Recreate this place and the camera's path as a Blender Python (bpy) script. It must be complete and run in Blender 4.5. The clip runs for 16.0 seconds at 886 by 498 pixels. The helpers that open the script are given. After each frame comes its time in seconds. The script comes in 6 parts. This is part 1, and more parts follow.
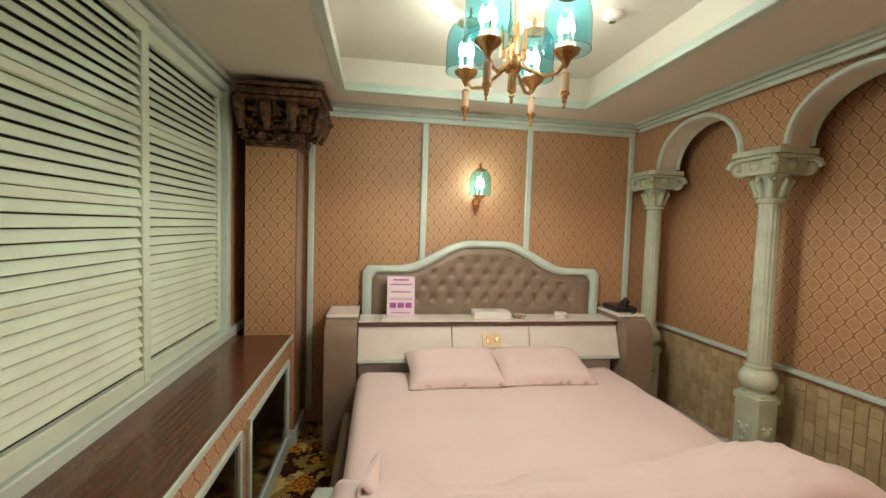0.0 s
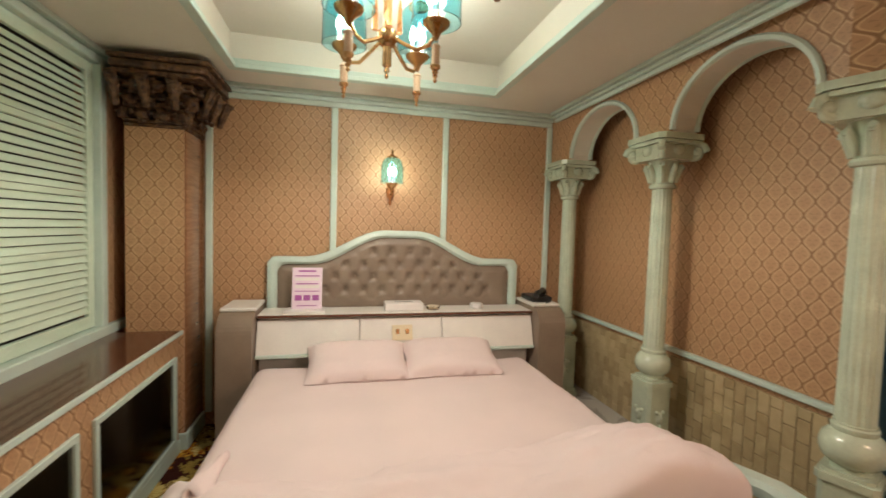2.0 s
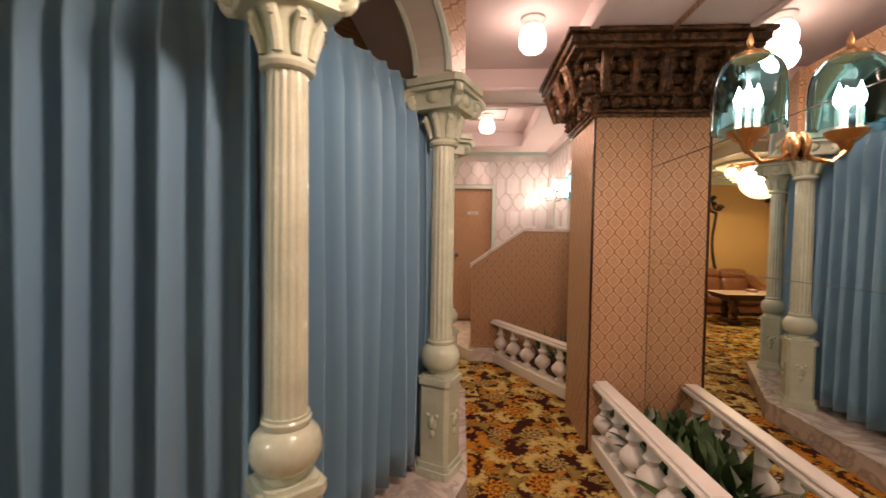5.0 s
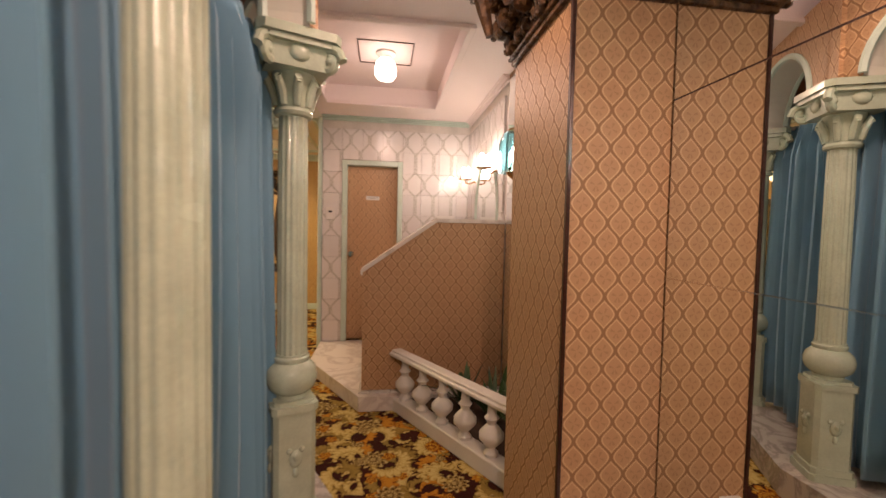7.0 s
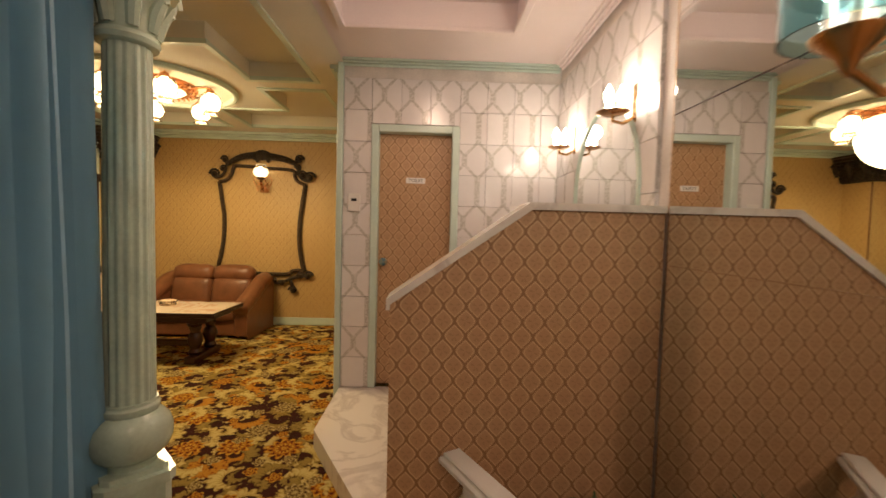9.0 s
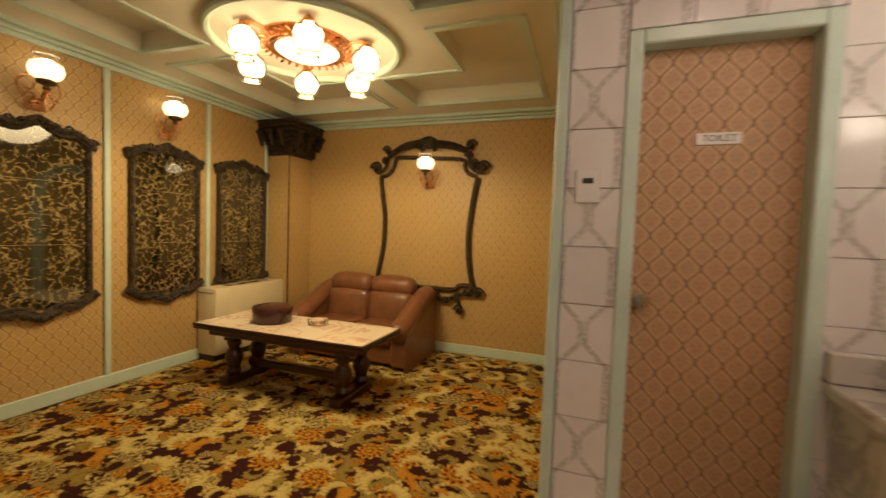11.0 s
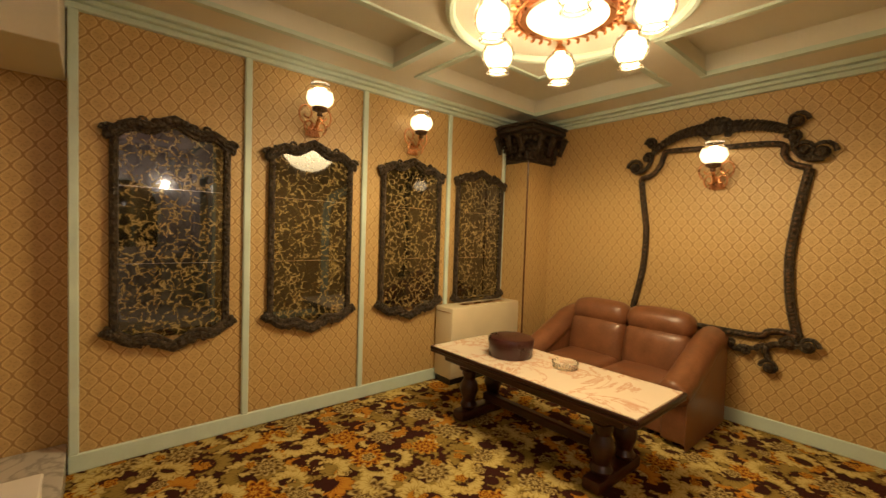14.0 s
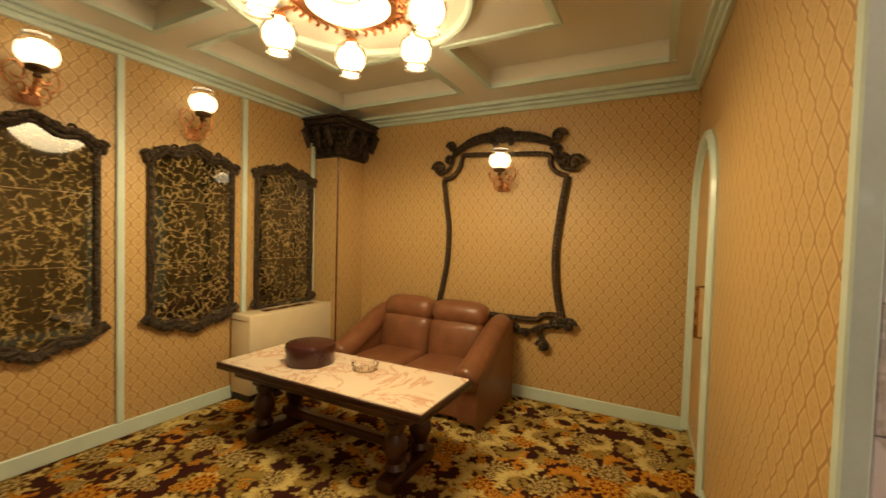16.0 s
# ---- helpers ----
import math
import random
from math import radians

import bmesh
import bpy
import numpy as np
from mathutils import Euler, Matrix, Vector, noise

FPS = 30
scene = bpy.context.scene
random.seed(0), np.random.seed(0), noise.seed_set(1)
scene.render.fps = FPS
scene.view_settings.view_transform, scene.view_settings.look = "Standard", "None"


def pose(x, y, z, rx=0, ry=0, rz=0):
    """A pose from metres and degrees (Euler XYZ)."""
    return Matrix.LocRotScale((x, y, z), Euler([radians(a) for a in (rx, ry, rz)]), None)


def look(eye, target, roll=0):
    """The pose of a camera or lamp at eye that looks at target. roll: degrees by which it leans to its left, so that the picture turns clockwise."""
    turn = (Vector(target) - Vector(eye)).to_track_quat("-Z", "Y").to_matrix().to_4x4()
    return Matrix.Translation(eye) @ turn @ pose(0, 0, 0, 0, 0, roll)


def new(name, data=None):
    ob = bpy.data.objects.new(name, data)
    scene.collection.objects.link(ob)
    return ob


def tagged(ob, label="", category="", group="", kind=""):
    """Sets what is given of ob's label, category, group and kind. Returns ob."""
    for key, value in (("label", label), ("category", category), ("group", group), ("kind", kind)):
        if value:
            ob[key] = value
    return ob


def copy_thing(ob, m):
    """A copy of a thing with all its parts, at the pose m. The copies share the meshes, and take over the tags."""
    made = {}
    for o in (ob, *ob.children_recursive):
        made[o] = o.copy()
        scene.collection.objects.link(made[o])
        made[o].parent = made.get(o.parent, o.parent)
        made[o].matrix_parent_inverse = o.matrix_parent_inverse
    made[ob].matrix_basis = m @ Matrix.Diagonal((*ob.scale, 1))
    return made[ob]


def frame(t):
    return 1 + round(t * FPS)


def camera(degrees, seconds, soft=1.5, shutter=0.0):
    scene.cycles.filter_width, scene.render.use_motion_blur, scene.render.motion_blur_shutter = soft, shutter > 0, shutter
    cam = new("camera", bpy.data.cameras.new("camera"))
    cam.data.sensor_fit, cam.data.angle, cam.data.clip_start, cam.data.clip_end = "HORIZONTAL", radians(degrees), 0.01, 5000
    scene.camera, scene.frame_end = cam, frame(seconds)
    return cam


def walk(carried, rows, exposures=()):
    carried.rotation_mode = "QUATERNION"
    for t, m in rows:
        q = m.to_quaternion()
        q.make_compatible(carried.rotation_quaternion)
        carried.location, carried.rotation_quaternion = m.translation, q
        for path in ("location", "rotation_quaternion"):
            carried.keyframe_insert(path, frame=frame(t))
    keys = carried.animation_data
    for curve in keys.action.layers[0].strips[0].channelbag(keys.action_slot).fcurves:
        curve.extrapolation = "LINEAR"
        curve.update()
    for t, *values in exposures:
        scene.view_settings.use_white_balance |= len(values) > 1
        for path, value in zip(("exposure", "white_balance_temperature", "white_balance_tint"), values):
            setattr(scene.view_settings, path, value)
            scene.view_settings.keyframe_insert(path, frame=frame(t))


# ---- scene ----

cam = camera(94.1, 16.0, 1.5, 0.4)
PATH = [
    (0, (0.629, 0.671, 1.583), (0.94, 2.644, 1.478), 1.8),
    (0.5, (0.732, 0.707, 1.559), (0.976, 2.689, 1.46), 1.7),
    (1, (0.863, 0.726, 1.558), (1.098, 2.71, 1.461), 1.7),
    (1.5, (1.008, 0.703, 1.549), (1.298, 2.679, 1.445), 1.6),
    (2, (1.066, 0.68, 1.509), (1.533, 2.622, 1.411), 1.7),
    (2.5, (1.164, 0.622, 1.464), (1.912, 2.475, 1.376), 1.7),
    (3, (1.213, 0.538, 1.421), (2.318, 2.203, 1.332), 1.7),
    (3.5, (1.449, 0.464, 1.379), (2.899, 1.839, 1.293), 1.5),
    (4, (1.713, 0.39, 1.353), (3.451, 1.377, 1.28), 1.5),
    (4.5, (1.922, 0.311, 1.346), (3.842, 0.867, 1.291), 1.2),
    (5, (2.135, 0.331, 1.338), (4.13, 0.451, 1.277), 0.9),
    (6.2, (2.99, 0.215, 1.34), (4.99, 0.135, 1.262), 1.1),
    (7.5, (3.886, 0.066, 1.343), (5.852, -0.289, 1.252), 1.3),
    (8, (4.316, 0.008, 1.326), (6.29, -0.299, 1.235), 1.2),
    (9.2, (5.15, 0.16, 1.317), (7.145, 0.16, 1.227), 1.6),
    (10.5, (6.082, 0.446, 1.309), (8.04, 0.847, 1.224), 2.1),
    (11, (6.376, 0.694, 1.316), (8.26, 1.36, 1.221), 2.0),
    (11.5, (6.586, 0.952, 1.318), (8.34, 1.908, 1.22), 2.2),
    (12, (6.739, 1.224, 1.285), (8.307, 2.462, 1.194), 2.1),
    (12.5, (6.8, 1.289, 1.317), (8.181, 2.733, 1.227), 2.1),
    (13, (6.829, 1.31, 1.333), (8.096, 2.855, 1.254), 2.1),
    (13.5, (6.84, 1.285, 1.351), (8.083, 2.85, 1.268), 1.9),
    (14, (6.86, 1.271, 1.35), (8.156, 2.792, 1.271), 1.9),
    (14.5, (6.907, 1.236, 1.345), (8.311, 2.659, 1.271), 1.8),
    (15, (6.95, 1.195, 1.343), (8.488, 2.472, 1.273), 1.7),
    (15.5, (7.02, 1.152, 1.361), (8.681, 2.265, 1.288), 1.7),
    (16, (7.125, 1.136, 1.364), (8.895, 2.064, 1.297), 1.6),
]
walk(cam, [(t, look(e, g, r)) for t, e, g, r in PATH], [(0, 0.15, 6400, 8), (2.5, 0.25, 6450, 8), (3.5, 0.34, 6550, 10), (4.2, 0.55, 6650, 12), (5.0, 0.32, 6600, 23), (7.4, 0.3, 6600, 17), (8.2, 0.2, 6700, 13), (10.4, 0.05, 6500, 6), (11, 0.0, 6500, 6), (12, 0.12, 6350, 4), (13, 0.12, 6500, 10), (16, 0.12, 6500, 9)])

# ---------------- world and light ----------------
world = bpy.data.worlds.new("world")
world.use_nodes = True
world.node_tree.nodes["Background"].inputs[0].default_value = (0.02, 0.02, 0.022, 1)
scene.world = world
scene.view_settings.exposure = 0.0
BED_W, BED_SCONCE, CORR_W, TEAL_W, SINK_W, LOUNGE_W, LOUNGE_SCONCE = 4.4, 2.0, 2.3, 2.0, 1.4, 3.3, 4.6
BED_DOWN, CORR_DOWN, LOUNGE_DOWN = 46.0, 13.0, 112.0
COOL, WHITE, WARM = (1.0, 0.88, 0.77), (1.0, 0.67, 0.50), (1.0, 0.75, 0.40)


def point_light(x, y, z, watts, colour, size=0.04):
    d = bpy.data.lights.new("bulb_light", "POINT")
    d.energy, d.color, d.shadow_soft_size = watts, colour, size
    ob = new("bulb_light", d)
    ob.location = (x, y, z)
    return ob


def down_light(x, y, z, watts, colour, size=0.1, angle=176):
    """The share of a lamp's light that its fitting throws downwards."""
    d = bpy.data.lights.new("down_light", "SPOT")
    d.energy, d.color, d.shadow_soft_size, d.spot_size, d.spot_blend = watts, colour, size, radians(angle), 0.35
    ob = new("down_light", d)
    ob.location = (x, y, z)
    return ob


# ---------------- materials ----------------
class Nodes:
    """A small builder of node materials."""

    def __init__(self, name, rough=0.5, metal=0.0):
        self.m = bpy.data.materials.new(name)
        self.m.use_nodes = True
        self.t = self.m.node_tree
        self.b = self.t.nodes["Principled BSDF"]
        self.b.inputs["Roughness"].default_value = rough
        self.b.inputs["Metallic"].default_value = metal
        self._p = None

    def n(self, kind, **inputs):
        node = self.t.nodes.new(kind)
        for k, v in inputs.items():
            self.put(node, int(k[1:]) if k[0] == "i" and k[1:].isdigit() else k, v)
        return node

    def put(self, node, k, v):
        sock = node.inputs[k]
        if hasattr(v, "is_output"):
            self.t.links.new(v, sock)
        else:
            sock.default_value = v

    def pos(self):
        if self._p is None:
            self._p = self.t.nodes.new("ShaderNodeNewGeometry").outputs["Position"]
        return self._p

    def math(self, op, a, b=0.0, c=0.0):
        node = self.t.nodes.new("ShaderNodeMath")
        node.operation = op
        for k, v in enumerate((a, b, c)):
            self.put(node, k, v)
        return node.outputs[0]

    def noise(self, scale, detail=3.0, rough=0.5, vec=None, distort=0.0):
        node = self.n("ShaderNodeTexNoise", Scale=scale, Detail=detail, Roughness=rough, Distortion=distort)
        self.t.links.new(vec or self.pos(), node.inputs["Vector"])
        return node

    def ramp(self, fac, stops, constant=False):
        node = self.t.nodes.new("ShaderNodeValToRGB")
        r = node.color_ramp
        r.interpolation = "CONSTANT" if constant else "LINEAR"
        while len(r.elements) < len(stops):
            r.elements.new(0.5)
        for e, (p, c) in zip(r.elements, stops):
            e.position, e.color = p, (*c, 1) if len(c) == 3 else c
        self.put(node, 0, fac)
        return node.outputs[0]

    def mix(self, fac, a, b, how="MIX"):
        node = self.t.nodes.new("ShaderNodeMix")
        node.data_type, node.blend_type = "RGBA", how
        self.put(node, 0, fac)
        for k, v in ((6, a), (7, b)):
            self.put(node, k, (*v, 1) if isinstance(v, tuple) and len(v) == 3 else v)
        return node.outputs[2]

    def colour(self, c):
        self.put(self.b, "Base Color", (*c, 1) if isinstance(c, tuple) else c)
        return self

    def bump(self, h, strength=0.3, distance=0.01):
        node = self.n("ShaderNodeBump", Strength=strength, Distance=distance, Height=h)
        self.t.links.new(node.outputs[0], self.b.inputs["Normal"])
        return self

    def rough(self, v):
        self.put(self.b, "Roughness", v)
        return self


def mottled(name, c, rough=0.5, metal=0.0, amount=0.18, scale=6.0, grain=90.0, bump=0.15, coat=0.0):
    k = Nodes(name, rough, metal)
    big = k.noise(scale, 4).outputs[0]
    fine = k.noise(grain, 2).outputs[0]
    v = k.math("ADD", k.math("MULTIPLY", big, 0.7), k.math("MULTIPLY", fine, 0.3))
    lo, hi = tuple(x * (1 - amount) for x in c), tuple(min(1, x * (1 + amount)) for x in c)
    k.colour(k.ramp(v, [(0.3, lo), (0.7, hi)]))
    k.rough(k.math("MULTIPLY_ADD", big, 0.25, max(0.02, rough - 0.12)))
    if bump:
        k.bump(fine, bump, 0.002)
    k.b.inputs["Coat Weight"].default_value = coat
    return k.m


def wallpaper(name, ground, line, motif, pu=0.09, pv=0.12):
    """An ogee trellis, each cell with a pale outline and a four-petalled flower."""
    k = Nodes(name, 0.5)
    sep = k.n("ShaderNodeSeparateXYZ", i0=k.pos())
    u = k.math("ADD", sep.outputs[0], sep.outputs[1])
    wob = k.math("MULTIPLY_ADD", k.noise(3.0, 2).outputs[0], 0.05, -0.025)
    uu = k.math("ADD", k.math("MULTIPLY", u, 1 / pu), wob)
    vv = k.math("MULTIPLY", sep.outputs[2], 1 / pv)
    uc = k.math("SUBTRACT", k.math("FRACT", uu), 0.5)
    au = k.math("ABSOLUTE", uc)
    cosv = k.math("COSINE", k.math("MULTIPLY", vv, 2 * math.pi))
    tri = k.math("MULTIPLY", k.math("ARCSINE", k.math("MULTIPLY", cosv, 0.999)), 2 / math.pi)
    edge = k.math("MULTIPLY_ADD", k.math("ADD", k.math("MULTIPLY", cosv, 0.80), k.math("MULTIPLY", tri, 0.16)), 0.25, 0.25)
    d = k.math("ABSOLUTE", k.math("SUBTRACT", au, edge))
    weave = k.noise(420, 2).outputs[0]
    ragged = k.math("ADD", d, k.math("MULTIPLY_ADD", k.noise(160, 1).outputs[0], 0.03, -0.015))
    trellis = k.ramp(ragged, [(0.050, (1, 1, 1)), (0.068, (0, 0, 0))])
    inner = k.ramp(ragged, [(0.072, (0, 0, 0)), (0.086, (1, 1, 1)), (0.122, (1, 1, 1)), (0.145, (0, 0, 0))])

    def flower(fu, fv):
        fv = k.math("MULTIPLY", fv, pv / pu)
        r = k.math("SQRT", k.math("ADD", k.math("MULTIPLY", fu, fu), k.math("MULTIPLY", fv, fv)))
        a = k.math("ARCTAN2", fv, fu)
        lobe = k.math("ABSOLUTE", k.math("COSINE", k.math("MULTIPLY_ADD", a, 2.0, math.pi / 4)))
        return k.math("MULTIPLY", k.math("LESS_THAN", lobe, 0.42), k.math("MULTIPLY", k.math("LESS_THAN", r, 0.235), k.math("GREATER_THAN", r, 0.05)))
    fv1 = k.math("SUBTRACT", k.math("FRACT", k.math("ADD", vv, 0.5)), 0.5)
    fv2 = k.math("SUBTRACT", k.math("FRACT", vv), 0.5)
    fl = k.math("MAXIMUM", flower(uc, fv1), flower(k.math("SUBTRACT", 0.5, au), fv2))
    dirt = k.noise(1.3, 4).outputs[0]
    g = k.mix(k.math("MULTIPLY", dirt, 0.3), ground, tuple(c * 0.76 for c in ground))
    c = k.mix(k.math("MULTIPLY", inner, 0.95), g, motif)
    c = k.mix(k.math("MULTIPLY", fl, 0.75), c, tuple(x * 0.66 + y * 0.1 for x, y in zip(ground, line)))
    c = k.mix(k.math("MULTIPLY", trellis, 0.88), c, line)
    c = k.mix(k.math("MULTIPLY", weave, 0.2), c, tuple(x * 0.6 for x in ground))
    k.colour(c)
    k.rough(k.math("MULTIPLY_ADD", trellis, 0.15, 0.42))
    k.bump(k.math("ADD", k.math("MULTIPLY", trellis, -0.6), weave), 0.22, 0.003)
    return k.m


def carpet_material():
    """Ringed blooms, curled leaves and small flowers on a maroon ground, in cut pile."""
    k = Nodes("floral_carpet", 0.95)

    def vec(op, a, c, e=None):
        node = k.t.nodes.new("ShaderNodeVectorMath")
        node.operation = op
        for i, v in enumerate((a, c, e)):
            if v is not None:
                k.put(node, i, v)
        return node.outputs[0]
    flat = vec("MULTIPLY", k.pos(), (1.0, 1.0, 0.0))
    warp = k.noise(14.0, 2, 0.5, flat)
    p = vec("MULTIPLY_ADD", warp.outputs["Color"], (0.024, 0.024, 0.0), flat)

    def layer(scale, shift, randomness):
        """Distance, angle and chance of the nearest motif of a scattered layer."""
        q = vec("ADD", p, (*shift, 0.0))
        v = k.n("ShaderNodeTexVoronoi", Vector=q, Scale=scale, Randomness=randomness)
        v.voronoi_dimensions = "2D"
        at = k.n("ShaderNodeSeparateXYZ", i0=vec("SUBTRACT", q, v.outputs["Position"]))
        chance = k.n("ShaderNodeSeparateXYZ", i0=v.outputs["Color"])
        return at.outputs[0], at.outputs[1], chance.outputs[0], chance.outputs[1]

    def radius(x, y):
        return k.math("SQRT", k.math("ADD", k.math("MULTIPLY", x, x), k.math("MULTIPLY", y, y)))

    def step(v, edge, soft):
        return k.ramp(v, [(max(0.0, edge - soft), (1, 1, 1)), (edge + soft, (0, 0, 0))])

    def leaves(scale, shift, big):
        """Curled, toothed crescents turned every way; gives mask and shading."""
        x, y, r0, r1 = layer(scale, shift, 0.9)
        turn = k.math("MULTIPLY", r0, 6.28)
        cs, sn = k.math("COSINE", turn), k.math("SINE", turn)
        lx = k.math("ADD", k.math("MULTIPLY", x, cs), k.math("MULTIPLY", y, sn))
        ly = k.math("SUBTRACT", k.math("MULTIPLY", y, cs), k.math("MULTIPLY", x, sn))
        a = k.math("ARCTAN2", ly, lx)
        tooth = k.math("MULTIPLY", k.math("ABSOLUTE", k.math("SINE", k.math("MULTIPLY", a, 5.5))), big * 0.24)
        outer = k.math("SUBTRACT", k.math("ADD", big * 0.78, tooth), radius(lx, ly))
        inner = k.math("SUBTRACT", radius(k.math("SUBTRACT", lx, big * 0.42), k.math("SUBTRACT", ly, big * 0.16)), big * 0.60)
        depth = k.math("MULTIPLY", k.math("MINIMUM", outer, inner), 1 / big)
        mask = k.ramp(depth, [(0.02, (0, 0, 0)), (0.06, (1, 1, 1))])
        rib = k.math("ABSOLUTE", k.math("SINE", k.math("MULTIPLY_ADD", a, 8.0, k.math("MULTIPLY", depth, 9.0))))
        return mask, k.math("ADD", k.math("MULTIPLY", depth, 1.5), k.math("MULTIPLY", rib, 0.45)), r1

    def bloom(scale, shift, big, petals):
        x, y, r0, r1 = layer(scale, shift, 0.7)
        r = radius(x, y)
        a = k.math("ARCTAN2", y, x)
        rim = k.math("MULTIPLY_ADD", k.math("ABSOLUTE", k.math("SINE", k.math("MULTIPLY", a, petals / 2))), big * 0.32, big * 0.7)
        rel = k.math("DIVIDE", r, k.math("MULTIPLY", rim, k.math("MULTIPLY_ADD", r1, 0.35, 0.72)))
        ring = k.math("MULTIPLY_ADD", k.math("SINE", k.math("MULTIPLY", rel, 17.0)), 0.3, 0.45)
        pet = k.math("ABSOLUTE", k.math("SINE", k.math("MULTIPLY_ADD", a, petals / 2, k.math("MULTIPLY", rel, 3.0))))
        return step(rel, 0.96, 0.03), k.math("ADD", ring, k.math("MULTIPLY_ADD", pet, 0.5, -0.2)), r0

    base = k.mix(k.noise(7.0, 2, 0.5, flat).outputs[0], (0.020, 0.006, 0.005), (0.060, 0.011, 0.007))
    c = base
    for scale, shift, big in ((6.8, (3.1, 1.7), 0.060), (4.9, (0.37, 5.2), 0.095), (4.2, (7.7, 2.9), 0.12)):
        mask, shade, tone = leaves(scale, shift, big)
        pale = k.ramp(shade, [(0.02, (0.06, 0.025, 0.007)), (0.16, (0.20, 0.12, 0.022)), (0.38, (0.48, 0.34, 0.085)), (0.70, (0.68, 0.54, 0.20))])
        olive = k.ramp(shade, [(0.03, (0.03, 0.018, 0.006)), (0.25, (0.15, 0.095, 0.018)), (0.6, (0.34, 0.24, 0.055))])
        rust = k.ramp(shade, [(0.03, (0.08, 0.016, 0.005)), (0.25, (0.34, 0.10, 0.010)), (0.6, (0.58, 0.27, 0.025))])
        leafc = k.mix(k.math("GREATER_THAN", tone, 0.45), olive, pale)
        leafc = k.mix(k.math("GREATER_THAN", tone, 0.80), leafc, rust)
        c = k.mix(mask, c, leafc)
    for scale, shift, big, petals in ((2.9, (5.5, 0.6), 0.115, 11), (4.9, (1.3, 8.8), 0.045, 5)):
        mask, shade, tone = bloom(scale, shift, big, petals)
        orange = k.ramp(shade, [(0.1, (0.09, 0.012, 0.005)), (0.42, (0.32, 0.085, 0.008)), (0.72, (0.55, 0.25, 0.015)), (1.0, (0.68, 0.42, 0.05))])
        cream = k.ramp(shade, [(0.1, (0.06, 0.03, 0.010)), (0.42, (0.20, 0.12, 0.030)), (0.72, (0.42, 0.31, 0.10)), (1.0, (0.60, 0.49, 0.21))])
        bc = k.mix(k.math("GREATER_THAN", tone, 0.48), cream, orange)
        c = k.mix(mask, c, bc)
    for scale, shift, big in ((3.6, (2.2, 6.1), 0.11),):
        mask, shade, tone = leaves(scale, shift, big)
        pale = k.ramp(shade, [(0.02, (0.06, 0.025, 0.007)), (0.16, (0.22, 0.13, 0.024)), (0.38, (0.50, 0.36, 0.09)), (0.70, (0.70, 0.56, 0.21))])
        c = k.mix(k.math("MULTIPLY", mask, k.math("LESS_THAN", tone, 0.7)), c, pale)
    pile = k.noise(420, 2).outputs[0]
    worn = k.noise(1.6, 3, 0.5, flat).outputs[0]
    c = k.mix(k.math("MULTIPLY", pile, 0.2), c, (0.03, 0.010, 0.006))
    c = k.mix(k.math("MULTIPLY", worn, 0.2), c, (0.07, 0.022, 0.010))
    k.colour(c)
    k.bump(pile, 0.5, 0.006)
    k.b.inputs["Specular IOR Level"].default_value = 0.15
    return k.m


def marble(name, ground, vein, scale=3.0, rough=0.12, width=0.06):
    k = Nodes(name, rough)
    nz = k.noise(scale, 6, 0.6, distort=1.2).outputs[0]
    line = k.math("ABSOLUTE", k.math("SUBTRACT", nz, 0.5))
    cloud = k.noise(scale * 0.5, 3).outputs[0]
    c = k.mix(k.math("MULTIPLY", cloud, 0.35), ground, tuple(x * 0.75 for x in ground))
    c = k.mix(k.ramp(line, [(0.0, (0.85, 0.85, 0.85)), (width, (0, 0, 0))]), c, vein)
    k.colour(c)
    return k.m


def gold_black_marble():
    k = Nodes("black_gold_marble_glass", 0.06)
    warp = k.noise(14.0, 3)
    off = k.n("ShaderNodeVectorMath")
    off.operation = "MULTIPLY_ADD"
    k.put(off, 0, warp.outputs["Color"])
    k.put(off, 1, (0.09, 0.09, 0.09))
    k.put(off, 2, k.pos())
    v = k.n("ShaderNodeTexVoronoi", Vector=off.outputs[0], Scale=17.0)
    v.feature = "DISTANCE_TO_EDGE"
    v2 = k.n("ShaderNodeTexVoronoi", Vector=off.outputs[0], Scale=34.0)
    v2.feature = "DISTANCE_TO_EDGE"
    wid = k.math("MULTIPLY_ADD", k.noise(7.0, 4).outputs[0], 0.58, -0.175)
    vein = k.ramp(k.math("SUBTRACT", wid, v.outputs["Distance"]), [(0.0, (0, 0, 0)), (0.035, (1, 1, 1))])
    ground = k.ramp(k.noise(9, 5).outputs[0], [(0.35, (0.004, 0.004, 0.003)), (0.75, (0.035, 0.028, 0.012))])
    gold = k.ramp(v2.outputs["Distance"], [(0.02, (0.34, 0.26, 0.11)), (0.07, (0.15, 0.105, 0.034)), (0.22, (0.035, 0.025, 0.010))])
    k.colour(k.mix(vein, ground, gold))
    k.b.inputs["IOR"].default_value = 1.5
    k.b.inputs["Coat Weight"].default_value = 1.0
    k.b.inputs["Coat IOR"].default_value = 1.75
    k.b.inputs["Coat Roughness"].default_value = 0.02
    return k.m


def glass(name, colour, rough=0.02, ior=1.3):
    k = Nodes(name, rough)
    k.colour(colour)
    k.b.inputs["Transmission Weight"].default_value = 1.0
    k.b.inputs["IOR"].default_value = ior
    return k.m


def glow(name, colour, strength):
    k = Nodes(name, 0.4)
    k.colour(colour)
    k.b.inputs["Emission Color"].default_value = (*colour, 1)
    k.b.inputs["Emission Strength"].default_value = strength
    return k.m


